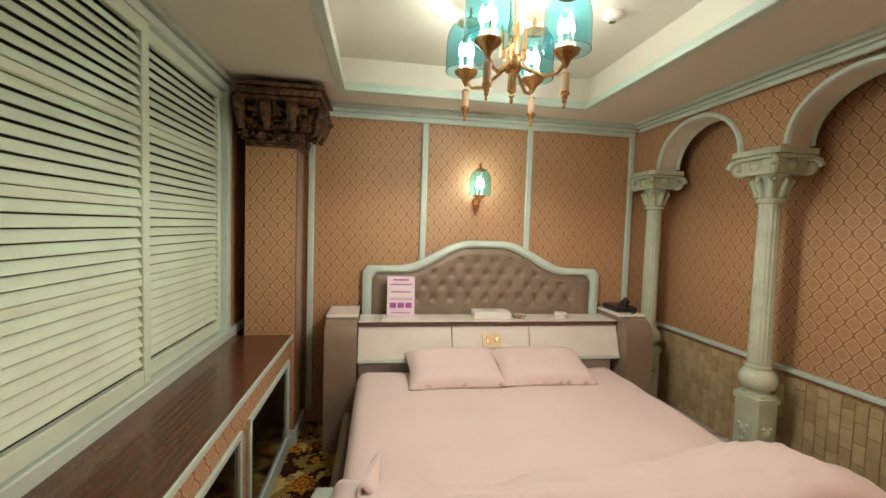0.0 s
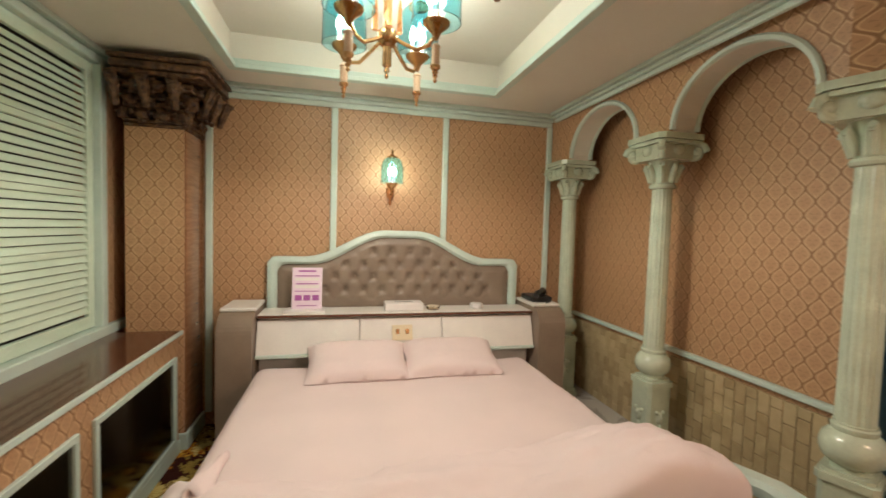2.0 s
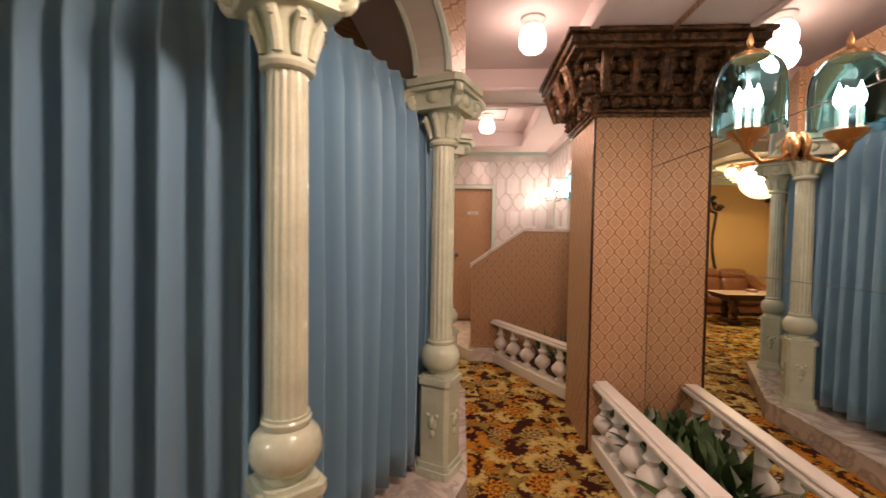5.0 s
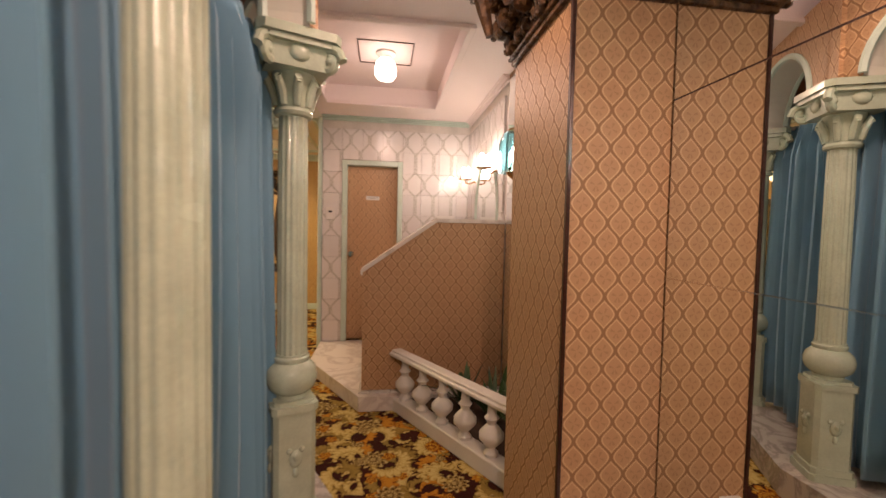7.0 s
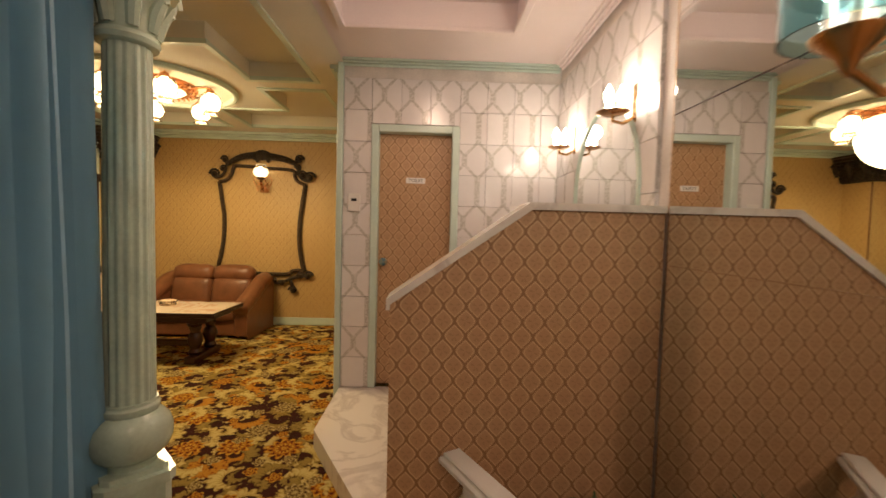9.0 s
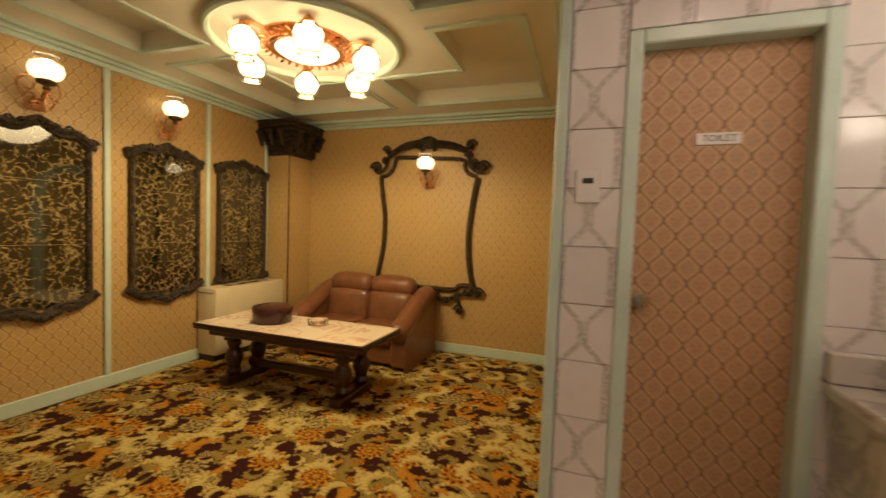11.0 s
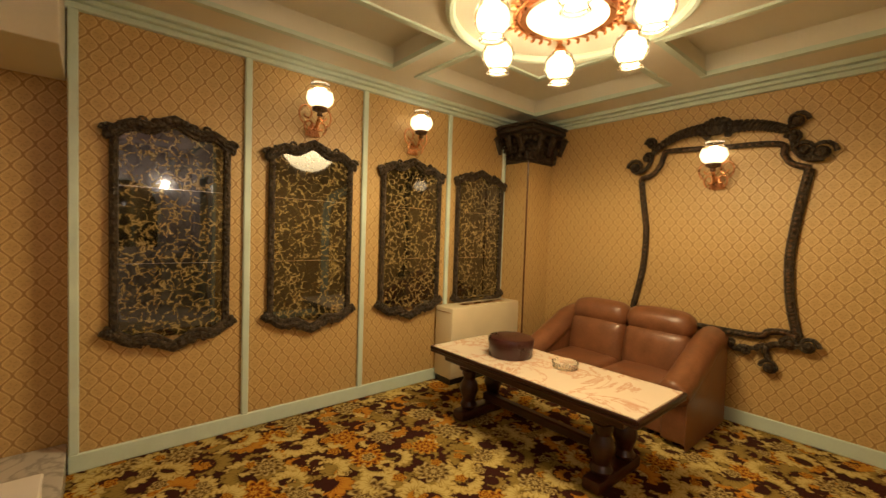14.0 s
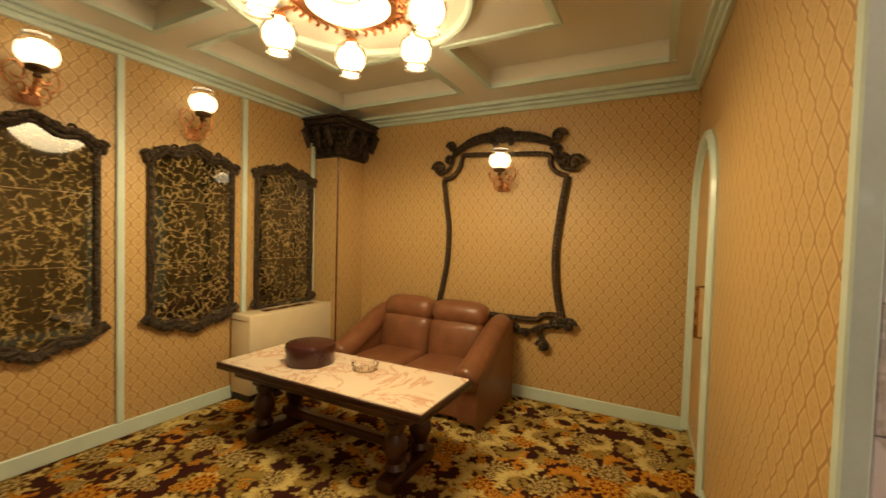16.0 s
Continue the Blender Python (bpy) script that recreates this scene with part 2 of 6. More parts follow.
def wood(name, a, b, rough=0.3, coat=0.3):
    k = Nodes(name, rough)
    m = k.n("ShaderNodeMapping", Vector=k.pos(), Scale=(14, 1.6, 14))
    nz = k.noise(3.0, 6, 0.6, m.outputs[0], 0.8).outputs[0]
    k.colour(k.ramp(nz, [(0.3, a), (0.7, b)]))
    k.b.inputs["Coat Weight"].default_value = coat
    k.bump(nz, 0.1, 0.002)
    return k.m


def carved(name, lo, hi, rough=0.38, metal=0.5, scale=22.0):
    k = Nodes(name, rough, metal)
    nz = k.noise(scale, 5, 0.6).outputs[0]
    vo = k.n("ShaderNodeTexVoronoi", Vector=k.pos(), Scale=scale * 1.4)
    h = k.math("ADD", nz, k.math("MULTIPLY", vo.outputs["Distance"], 0.7))
    k.colour(k.ramp(nz, [(0.38, lo), (0.66, hi)]))
    k.bump(h, 0.8, 0.02)
    return k.m


PAPER_BED = wallpaper("ogee_wallpaper_bedroom", (0.50, 0.295, 0.155), (0.25, 0.125, 0.052), (0.66, 0.44, 0.25))
PAPER_LOUNGE = wallpaper("ogee_wallpaper_lounge", (0.55, 0.365, 0.145), (0.32, 0.18, 0.060), (0.68, 0.49, 0.22))
# the bedroom paper again, with shade put into its colours
PAPER_SHADED = wallpaper("ogee_wallpaper_shaded", (0.42, 0.235, 0.125), (0.19, 0.085, 0.038), (0.52, 0.31, 0.17))
MINT = mottled("mint_paint", (0.55, 0.67, 0.60), 0.35, amount=0.08, coat=0.2)
MINT_COLUMN = mottled("glazed_mint_column", (0.50, 0.585, 0.46), 0.22, amount=0.14, scale=9, coat=0.5)
CEIL = mottled("cream_ceiling_paint", (0.70, 0.68, 0.60), 0.8, amount=0.05, scale=2)
CEIL_PINK = mottled("pink_white_ceiling_paint", (0.80, 0.70, 0.69), 0.7, amount=0.05, scale=2)
WHITE_PAINT = mottled("white_paint", (0.74, 0.72, 0.67), 0.4, amount=0.06)
LOUVRE = mottled("louvre_pale_green_paint", (0.62, 0.75, 0.60), 0.4, amount=0.06)
# near-black colour standing in for the shade between louvre slats
GAP_SHADE = mottled("louvre_gap_shade", (0.05, 0.05, 0.042), 0.8)
CARPET = carpet_material()
LINEN = mottled("pink_white_linen", (0.78, 0.66, 0.645), 0.85, amount=0.05, scale=3, grain=260, bump=0.25)
LEATHER_TAUPE = mottled("taupe_leather", (0.25, 0.192, 0.142), 0.42, amount=0.16, grain=180, bump=0.3)
LEATHER_BROWN = mottled("brown_leather", (0.205, 0.082, 0.036), 0.36, amount=0.24, scale=9, grain=70, bump=0.6, coat=0.1)
BRASS = mottled("aged_brass", (0.56, 0.33, 0.15), 0.26, 0.95, amount=0.2)
COPPER = mottled("copper_gilt", (0.60, 0.28, 0.12), 0.3, 0.85, amount=0.25, scale=30)
CHROME = mottled("chrome", (0.72, 0.70, 0.66), 0.15, 1.0, amount=0.05)
WOOD_DARK = wood("dark_red_wood", (0.022, 0.006, 0.004), (0.055, 0.014, 0.008), 0.3, 0.12)
WOOD_STRIP = wood("glossy_tan_wood", (0.20, 0.09, 0.04), (0.34, 0.17, 0.085), 0.2)
WOOD_TOP = wood("varnished_brown_wood", (0.075, 0.026, 0.014), (0.15, 0.058, 0.03), 0.22)
CARVED_BROWN = carved("carved_bronze_brown", (0.030, 0.013, 0.006), (0.17, 0.085, 0.030), 0.46, 0.1)
CARVED_DARK = carved("carved_dark_wood", (0.018, 0.012, 0.008), (0.085, 0.058, 0.033), 0.4, 0.3, 40)
GOLD_MARBLE = gold_black_marble()
PINK_MARBLE = marble("pink_veined_marble", (0.82, 0.70, 0.55), (0.60, 0.32, 0.20), 3.2, 0.12, 0.035)
WHITE_MARBLE = marble("cream_marble", (0.78, 0.73, 0.67), (0.56, 0.50, 0.46), 2.5, 0.2)
GREY_MARBLE = marble("grey_marble", (0.60, 0.57, 0.52), (0.33, 0.31, 0.28), 3.0, 0.18)
TEAL_GLASS = glass("teal_glass", (0.50, 0.84, 0.92))
CLEAR_GLASS = glass("clear_glass", (0.97, 0.97, 0.95))
GLOBE_GLASS = glass("frosted_globe_glass", (1.0, 0.93, 0.80), 0.22, 1.3)
IVORY = mottled("ivory_candle_sleeve", (0.62, 0.43, 0.28), 0.4, amount=0.06)
AMBER_GLASS = glass("frosted_amber_glass", (1.0, 0.93, 0.80), 0.25)
MIRROR = mottled("silvered_mirror", (0.86, 0.88, 0.86), 0.012, 1.0, amount=0.01, bump=0)
MIRROR.node_tree.nodes["Principled BSDF"].inputs["Roughness"].default_value = 0.01
for ln in [x for x in MIRROR.node_tree.links if x.to_socket.name == "Roughness"]:
    MIRROR.node_tree.links.remove(ln)
SMOKED = mottled("smoked_mirror", (0.18, 0.18, 0.16), 0.03, 1.0, amount=0.05, bump=0)
BULB = glow("lit_bulb", (1.0, 0.90, 0.72), 40.0)
BULB_WARM = glow("lit_warm_bulb", (1.0, 0.74, 0.44), 9.0)
GLOBE = glow("lit_white_globe", (1.0, 0.84, 0.72), 3.5)
GLOBE_WARM = glow("lit_frosted_globe", (1.0, 0.82, 0.54), 2.0)
CREAM = mottled("cream_enamel", (0.72, 0.62, 0.42), 0.4, amount=0.05)
BLACK = mottled("black_plastic", (0.018, 0.018, 0.018), 0.35)
PLASTIC = mottled("white_plastic", (0.78, 0.75, 0.72), 0.35, amount=0.03)
LACQUER = mottled("dark_red_lacquer", (0.045, 0.010, 0.010), 0.3, amount=0.2, coat=0.25)
PAPER_PINK = mottled("pink_printed_card", (0.80, 0.66, 0.76), 0.5, amount=0.04)
INK = mottled("purple_print", (0.38, 0.10, 0.36), 0.5)
INK_PALE = mottled("faded_mauve_print", (0.55, 0.42, 0.52), 0.5)
INK_BLACK = mottled("black_print", (0.03, 0.03, 0.03), 0.5)
LEAF = mottled("green_leaf", (0.045, 0.10, 0.03), 0.4, amount=0.4, scale=20)
TERRACOTTA = mottled("planter_soil", (0.07, 0.045, 0.03), 0.9, amount=0.4, scale=25)


def curtain_material():
    k = Nodes("blue_curtain_cloth", 0.55)
    weave = k.noise(500, 2).outputs[0]
    big = k.noise(2.0, 3).outputs[0]
    k.colour(k.mix(k.math("MULTIPLY", big, 0.5), (0.15, 0.33, 0.46), (0.11, 0.25, 0.41)))
    k.bump(weave, 0.2, 0.002)
    k.b.inputs["Sheen Weight"].default_value = 0.5
    return k.m


CURTAIN = curtain_material()


def tile_material(name, a, b, pattern):
    k = Nodes(name, 0.16)
    rnd = k.t.nodes.new("ShaderNodeObjectInfo").outputs["Random"]
    nz = k.noise(16, 4).outputs[0]
    v = k.math("ADD", k.math("MULTIPLY", rnd, 0.4), k.math("MULTIPLY", nz, 0.6))
    c = k.ramp(v, [(0.2, a), (0.8, b)])
    if pattern:
        sep = k.n("ShaderNodeSeparateXYZ", i0=k.pos())
        u = k.math("ADD", sep.outputs[0], sep.outputs[1])
        au = k.math("ABSOLUTE", k.math("SUBTRACT", k.math("FRACT", k.math("MULTIPLY", u, 1 / 0.2)), 0.5))
        tri = k.math("ABSOLUTE", k.math("SUBTRACT", k.math("FRACT", k.math("MULTIPLY", sep.outputs[2], 1 / 0.46)), 0.5))
        edge = k.math("MINIMUM", k.math("MAXIMUM", k.math("MULTIPLY_ADD", tri, 2.2, -0.45), 0.03), 0.47)
        d = k.math("ABSOLUTE", k.math("SUBTRACT", au, edge))
        band = k.ramp(d, [(0.05, (1, 1, 1)), (0.09, (0, 0, 0))])
        speck = k.ramp(k.noise(60, 3).outputs[0], [(0.4, (0.3, 0.3, 0.3)), (0.55, (1, 1, 1))])
        c = k.mix(k.math("MULTIPLY", k.math("MULTIPLY", band, speck), 0.75), c, (0.40, 0.38, 0.34))
    k.colour(c)
    k.bump(k.noise(45, 3).outputs[0], 0.12, 0.003)
    return k.m


PINK_TILE = tile_material("white_pink_glazed_tile", (0.70, 0.665, 0.665), (0.78, 0.745, 0.74), True)
TAN_TILE = tile_material("tan_glazed_tile", (0.38, 0.29, 0.155), (0.58, 0.47, 0.28), False)
GROUT = mottled("grout", (0.66, 0.61, 0.58), 0.9)


# ---------------- mesh helpers ----------------
def link(name, bm, material, parent=None, label="", smooth=False):
    me = bpy.data.meshes.new(name)
    bmesh.ops.recalc_face_normals(bm, faces=bm.faces[:])
    bm.to_mesh(me)
    bm.free()
    me.materials.append(material)
    if smooth:
        me.polygons.foreach_set("use_smooth", [True] * len(me.polygons))
        me.set_sharp_from_angle(angle=radians(40))
    ob = new(name, me)
    if parent:
        ob.parent = parent
    if label:
        ob["label"] = label
    return ob


def part(name, bm, material, parent, label="", smooth=False):
    return link(name, bm, material, parent, label, smooth)


def thing(name, label, category, group="", m=None):
    ob = new(name)
    ob.empty_display_size = 0.1
    if m:
        ob.matrix_basis = m
    return tagged(ob, label, category, group)


def box(x0, y0, z0, x1, y1, z1, bevel=0.0, bm=None, seg=1):
    b = bmesh.new()
    bmesh.ops.create_cube(b, size=1.0)
    bmesh.ops.scale(b, vec=(x1 - x0, y1 - y0, z1 - z0), verts=b.verts)
    bmesh.ops.translate(b, vec=((x0 + x1) / 2, (y0 + y1) / 2, (z0 + z1) / 2), verts=b.verts)
    if bevel:
        bmesh.ops.bevel(b, geom=b.edges[:], offset=bevel, segments=seg, profile=0.5, affect="EDGES", clamp_overlap=True)
    return add(bm, b)


def add(into, b):
    if into is None:
        return b
    me = bpy.data.meshes.new("tmp")
    b.to_mesh(me)
    b.free()
    into.from_mesh(me)
    bpy.data.meshes.remove(me)
    return into


def lathe(profile, seg=24, bm=None, at=(0, 0, 0), flutes=0, depth=0.0, squash=(1, 1)):
    """Spins (radius, z) pairs about z; flutes groove it."""
    b = bmesh.new()
    rings = []
    for r, z in profile:
        ring = []
        for i in range(seg):
            a = 2 * math.pi * i / seg
            rr = r * (1 - depth * (0.5 + 0.5 * math.cos(flutes * a))) if flutes else r
            ring.append(b.verts.new((at[0] + rr * math.cos(a) * squash[0], at[1] + rr * math.sin(a) * squash[1], at[2] + z)))
        rings.append(ring)
    for p, q in zip(rings, rings[1:]):
        for i in range(seg):
            b.faces.new((p[i], p[(i + 1) % seg], q[(i + 1) % seg], q[i]))
    for ring, rz in ((rings[0], profile[0]), (rings[-1], profile[-1])):
        if rz[0] > 1e-4:
            b.faces.new(ring)
    bmesh.ops.remove_doubles(b, verts=b.verts, dist=1e-5)
    return add(bm, b)


def tube(points, radius, seg=8, bm=None, taper=None):
    """A round bar along points."""
    b = bmesh.new()
    pts = [Vector(p) for p in points]
    rings = []
    side = None
    for i, p in enumerate(pts):
        d = (pts[min(i + 1, len(pts) - 1)] - pts[max(i - 1, 0)]).normalized()
        if side is None:
            side = d.orthogonal().normalized()
        side = (side - d * side.dot(d)).normalized()
        up = d.cross(side)
        r = radius if taper is None else taper[i]
        rings.append([b.verts.new(p + (side * math.cos(a) + up * math.sin(a)) * r) for a in (2 * math.pi * k / seg for k in range(seg))])
    for p, q in zip(rings, rings[1:]):
        for i in range(seg):
            b.faces.new((p[i], p[(i + 1) % seg], q[(i + 1) % seg], q[i]))
    b.faces.new(rings[0])
    b.faces.new(rings[-1])
    return add(bm, b)


def prism(outline, z0, z1, bm=None):
    """A flat outline of (x, y) raised from z0 to z1."""
    b = bmesh.new()
    lo = [b.verts.new((x, y, z0)) for x, y in outline]
    hi = [b.verts.new((x, y, z1)) for x, y in outline]
    b.faces.new(lo)
    b.faces.new(hi)
    n = len(outline)
    for i in range(n):
        b.faces.new((lo[i], lo[(i + 1) % n], hi[(i + 1) % n], hi[i]))
    return add(bm, b)


def slab(outline, m, thick, bm=None):
    """A flat outline of (u, v) in the plane m, given thickness along its normal."""
    b = prism(outline, 0, thick)
    bmesh.ops.transform(b, matrix=m, verts=b.verts)
    return add(bm, b)


def blob(x, y, z, rx, ry, rz, bm=None, sub=2):
    b = bmesh.new()
    bmesh.ops.create_icosphere(b, subdivisions=sub, radius=1)
    bmesh.ops.scale(b, vec=(rx, ry, rz), verts=b.verts)
    bmesh.ops.translate(b, vec=(x, y, z), verts=b.verts)
    return add(bm, b)


def setting(name, bm, material, label, category="wall", smooth=False):
    return tagged(link(name, bm, material, None, "", smooth), label, category, "", "structure")


def along_x(p0, p1, z=0.0):
    """A frame at p0 whose x runs to p1, y up, z to the side."""
    d = Vector((p1[0] - p0[0], p1[1] - p0[1], 0)).normalized()
    side = d.cross(Vector((0, 0, 1)))
    m = Matrix((( d.x, 0, side.x, p0[0]), (d.y, 0, side.y, p0[1]), (0, 1, 0, z), (0, 0, 0, 1)))
    return m

# ---------------- the structure ----------------
Z_CEIL = 2.50
Y_MIRROR = -0.80
setting("floor", box(-0.6, -1.0, -0.1, 10.8, 4.5, 0.0), CARPET, "brown and gold floral patterned carpet floor", "floor")

# bedroom shell
setting("wall_north", box(-0.55, 4.01, 0, 3.3, 4.15, 2.8), PAPER_BED, "bedroom wall with tan ogee patterned wallpaper")
w = box(-0.55, -0.8, 0, -0.42, 4.01, 0.80)
box(-0.55, -0.8, 2.46, -0.42, 4.01, 2.8, bm=w)
box(-0.55, 3.60, 0.80, -0.42, 4.01, 2.46, bm=w)
box(-0.55, -0.8, 0.80, -0.42, 0.60, 2.46, bm=w)
box(-0.42, 3.627, 0.80, -0.365, 4.009, 2.409, bm=w)
setting("wall_west", w, PAPER_BED, "bedroom window wall with tan patterned wallpaper")
setting("wall_south", box(-0.55, -0.95, 0, 6.62, Y_MIRROR, 2.8), PAPER_BED, "long wall with tan patterned wallpaper")
setting("wall_alcove", box(3.12, 1.86, 0, 3.24, 4.01, 2.8), PAPER_BED, "alcove wall with tan ogee patterned wallpaper behind columns")
setting("trim_1", box(3.08, 1.90, 0.775, 3.12, 4.005, 0.805, 0.006), MINT, "pale mint dado rail above tiles", "trim")

# trims on the headboard wall
for i, (x0, z0) in enumerate(((0.11, 0.1), (0.982, 1.27), (1.86, 1.27), (2.785, 0.1))):
    setting("trim_%d" % (i + 2), box(x0 - 0.024, 3.982, z0, x0 + 0.024, 4.008, 2.41, 0.006), MINT, "narrow pale mint vertical wall moulding", "trim")


def cornice(name, p0, p1, inward, z=2.41, height=0.10, deep=0.09, material=None):
    """A stepped moulding from p0 to p1 under the ceiling; inward is the way into the room."""
    ix, iy = inward
    b = None
    for k, (zz, h, d) in enumerate(((0, height * 0.36, deep * 0.35), (height * 0.36, height * 0.28, deep * 0.65), (height * 0.64, height * 0.36, deep))):
        xs = sorted((p0[0], p1[0] + ix * d)) if ix else sorted((p0[0], p1[0]))
        ys = sorted((p0[1], p1[1] + iy * d)) if iy else sorted((p0[1], p1[1]))
        b = box(xs[0], ys[0], z + zz + (0.001 * k), xs[1], ys[1], z + zz + h, 0.004, bm=b)
    return setting(name, b, material or MINT, "stepped pale mint cornice moulding under the ceiling", "cornice")


cornice("trim_6", (-0.42, 4.009), (2.80, 4.009), (0, -1))
cornice("trim_7", (-0.419, -0.7), (-0.419, 3.90), (1, 0))
cornice("trim_8", (2.80, 1.80), (2.80, 3.90), (-1, 0), 2.43, 0.08, 0.07)


def coffered(name, xs, ys, deep, z, depth, material, label):
    """A ceiling of cells; those in deep are let up by depth, with sloping sides none."""
    b = bmesh.new()

    def quad(*pts):
        b.faces.new([b.verts.new(p) for p in pts])
    hi = lambda i, j: (i, j) in deep
    for i in range(len(xs) - 1):
        for j in range(len(ys) - 1):
            x0, x1, y0, y1 = xs[i], xs[i + 1], ys[j], ys[j + 1]
            h = z + depth * hi(i, j)
            quad((x0, y0, h), (x1, y0, h), (x1, y1, h), (x0, y1, h))
            if i + 2 < len(xs) and hi(i, j) != hi(i + 1, j):
                quad((x1, y0, z), (x1, y1, z), (x1, y1, z + depth), (x1, y0, z + depth))
            if j + 2 < len(ys) and hi(i, j) != hi(i, j + 1):
                quad((x0, y1, z), (x1, y1, z), (x1, y1, z + depth), (x0, y1, z + depth))
    box(xs[0], ys[0], z + depth + 0.02, xs[-1], ys[-1], z + depth + 0.1, bm=b)
    bmesh.ops.remove_doubles(b, verts=b.verts, dist=1e-4)
    return setting(name, b, material, label, "ceiling")


def rim(name, x0, y0, x1, y1, z, width, height, material, label="pale mint moulding round a ceiling recess"):
    b = None
    for a in ((x0 - width, y0 - width, x1 + width, y0), (x0 - width, y1, x1 + width, y1 + width), (x0 - width, y0, x0, y1), (x1, y0, x1 + width, y1)):
        b = box(a[0], a[1], z - height, a[2], a[3], z + 0.001, 0.004, bm=b)
    return setting(name, b, material, label, "trim")


coffered("ceiling_1", (-0.42, 0.35, 2.14, 2.95), (-0.8, 0.75, 3.58, 4.01), {(1, 1)}, 2.505, 0.20, CEIL, "cream bedroom ceiling with a raised tray")
rim("trim_9", 0.39, 0.79, 2.10, 3.54, 2.507, 0.055, 0.03, MINT)
rim("trim_10", 0.36, 0.76, 2.13, 3.57, 2.545, 0.02, 0.03, MINT)
coffered("ceiling_2", (2.95, 3.9, 5.55, 5.95, 7.58, 8.3), (-0.8, -0.36, 0.70, 1.0), {(1, 1), (3, 1)}, 2.545, 0.16, CEIL_PINK, "pinkish white corridor ceiling with two raised recesses")
rim("trim_11", 5.97, -0.34, 7.56, 0.68, 2.547, 0.045, 0.025, CEIL_PINK, "pinkish white moulding round a ceiling recess")
rim("trim_12", 3.92, -0.34, 5.53, 0.68, 2.547, 0.045, 0.025, CEIL_PINK, "pinkish white moulding round a ceiling recess")
rim("trim_13", 6.60, -0.06, 7.00, 0.34, 2.706, 0.006, 0.008, WOOD_DARK, "thin metal frame of a ceiling hatch")

# lounge shell
LX0, LX1, LY0, LY1 = 6.40, 10.55, 0.93, 4.18
setting("wall_lounge_north", box(6.76, LY1, 0, 10.7, 4.32, 2.8), PAPER_LOUNGE, "lounge wall with golden tan ogee wallpaper")
setting("wall_lounge_recess", box(5.9, 4.30, 0, 6.76, 4.42, 2.8), PAPER_LOUNGE, "recessed lounge wall with tan ogee patterned wallpaper")
setting("wall_lounge_east", box(LX1, 0.80, 0, 10.7, LY1, 2.8), PAPER_LOUNGE, "lounge end wall with golden tan ogee wallpaper")
setting("wall_lounge_west", box(6.26, 1.95, 0, 6.38, 4.30, 2.8), PAPER_LOUNGE, "lounge wall backing the curtained bay")
SKEW = pose(8.12, 0.83, 0, 0, 0, 2.1)


def skewed(bm):
    bmesh.ops.transform(bm, matrix=SKEW, verts=bm.verts)
    return bm


w = box(0.0, -0.02, 0, 1.51, 0.0, 2.8)
box(1.51, -0.02, 2.02, 2.36, 0.0, 2.8, bm=w)
box(2.36, -0.02, 0, 2.5, 0.0, 2.8, bm=w)
setting("wall_lounge_south", skewed(w), PAPER_LOUNGE, "lounge side wall with golden tan ogee wallpaper")
setting("trim_14", box(8.085, 0.798, 0.0, 8.125, 0.842, 2.56, 0.005), MINT, "pale mint corner post between tiles and wallpaper", "trim")
for i, xx in enumerate((6.785, 7.632, 8.49, 9.37, 10.12)):
    setting("trim_%d" % (15 + i), box(xx - 0.022, LY1 - 0.026, 0.1, xx + 0.022, LY1 - 0.002, 2.44, 0.006), MINT, "narrow pale mint vertical wall moulding", "trim")
b = box(6.76, LY1 - 0.022, 0, 10.55, LY1 - 0.001, 0.10, 0.005)
setting("baseboard_1", b, MINT, "pale mint skirting board", "baseboard")
setting("baseboard_2", box(LX1 - 0.022, LY0, 0, LX1 - 0.001, LY1 - 0.023, 0.10, 0.005), MINT, "pale mint skirting board", "baseboard")
setting("baseboard_3", skewed(box(0.02, 0.001, 0, 1.47, 0.02, 0.10, 0.005)), MINT, "pale mint skirting board", "baseboard")
cornice("trim_20", (6.38, LY1 - 0.001), (10.45, LY1 - 0.001), (0, -1), 2.43, 0.09, 0.10)
cornice("trim_21", (LX1 - 0.001, 0.93), (LX1 - 0.001, LY1 - 0.1), (-1, 0), 2.43, 0.09, 0.10)
b = None
for zz, h, dd in ((2.43, 0.03, 0.03), (2.461, 0.025, 0.05), (2.487, 0.033, 0.08)):
    b = box(0.02, 0.001, zz, 2.36, dd, zz + h, 0.004, bm=b)
setting("trim_22", skewed(b), MINT, "stepped pale mint cornice moulding under the ceiling", "cornice")
cx, cy = 8.62, 2.475
xs = (6.38, 7.09, 7.85, cx - 0.11, cx + 0.11, 9.39, 10.15, 10.7)
ys = (0.80, 1.11, 1.665, cy - 0.122, cy + 0.122, 3.21, 3.82, 4.32)
deep = {(i, j) for i in range(1, 6) for j in range(1, 6) if i != 3 and j != 3 and not (i in (2, 3, 4) and j in (2, 3, 4))}
coffered("ceiling_3", xs, ys, deep, 2.52, 0.14, CEIL, "cream lounge ceiling with sunk coffers round a centre panel")
k = 23
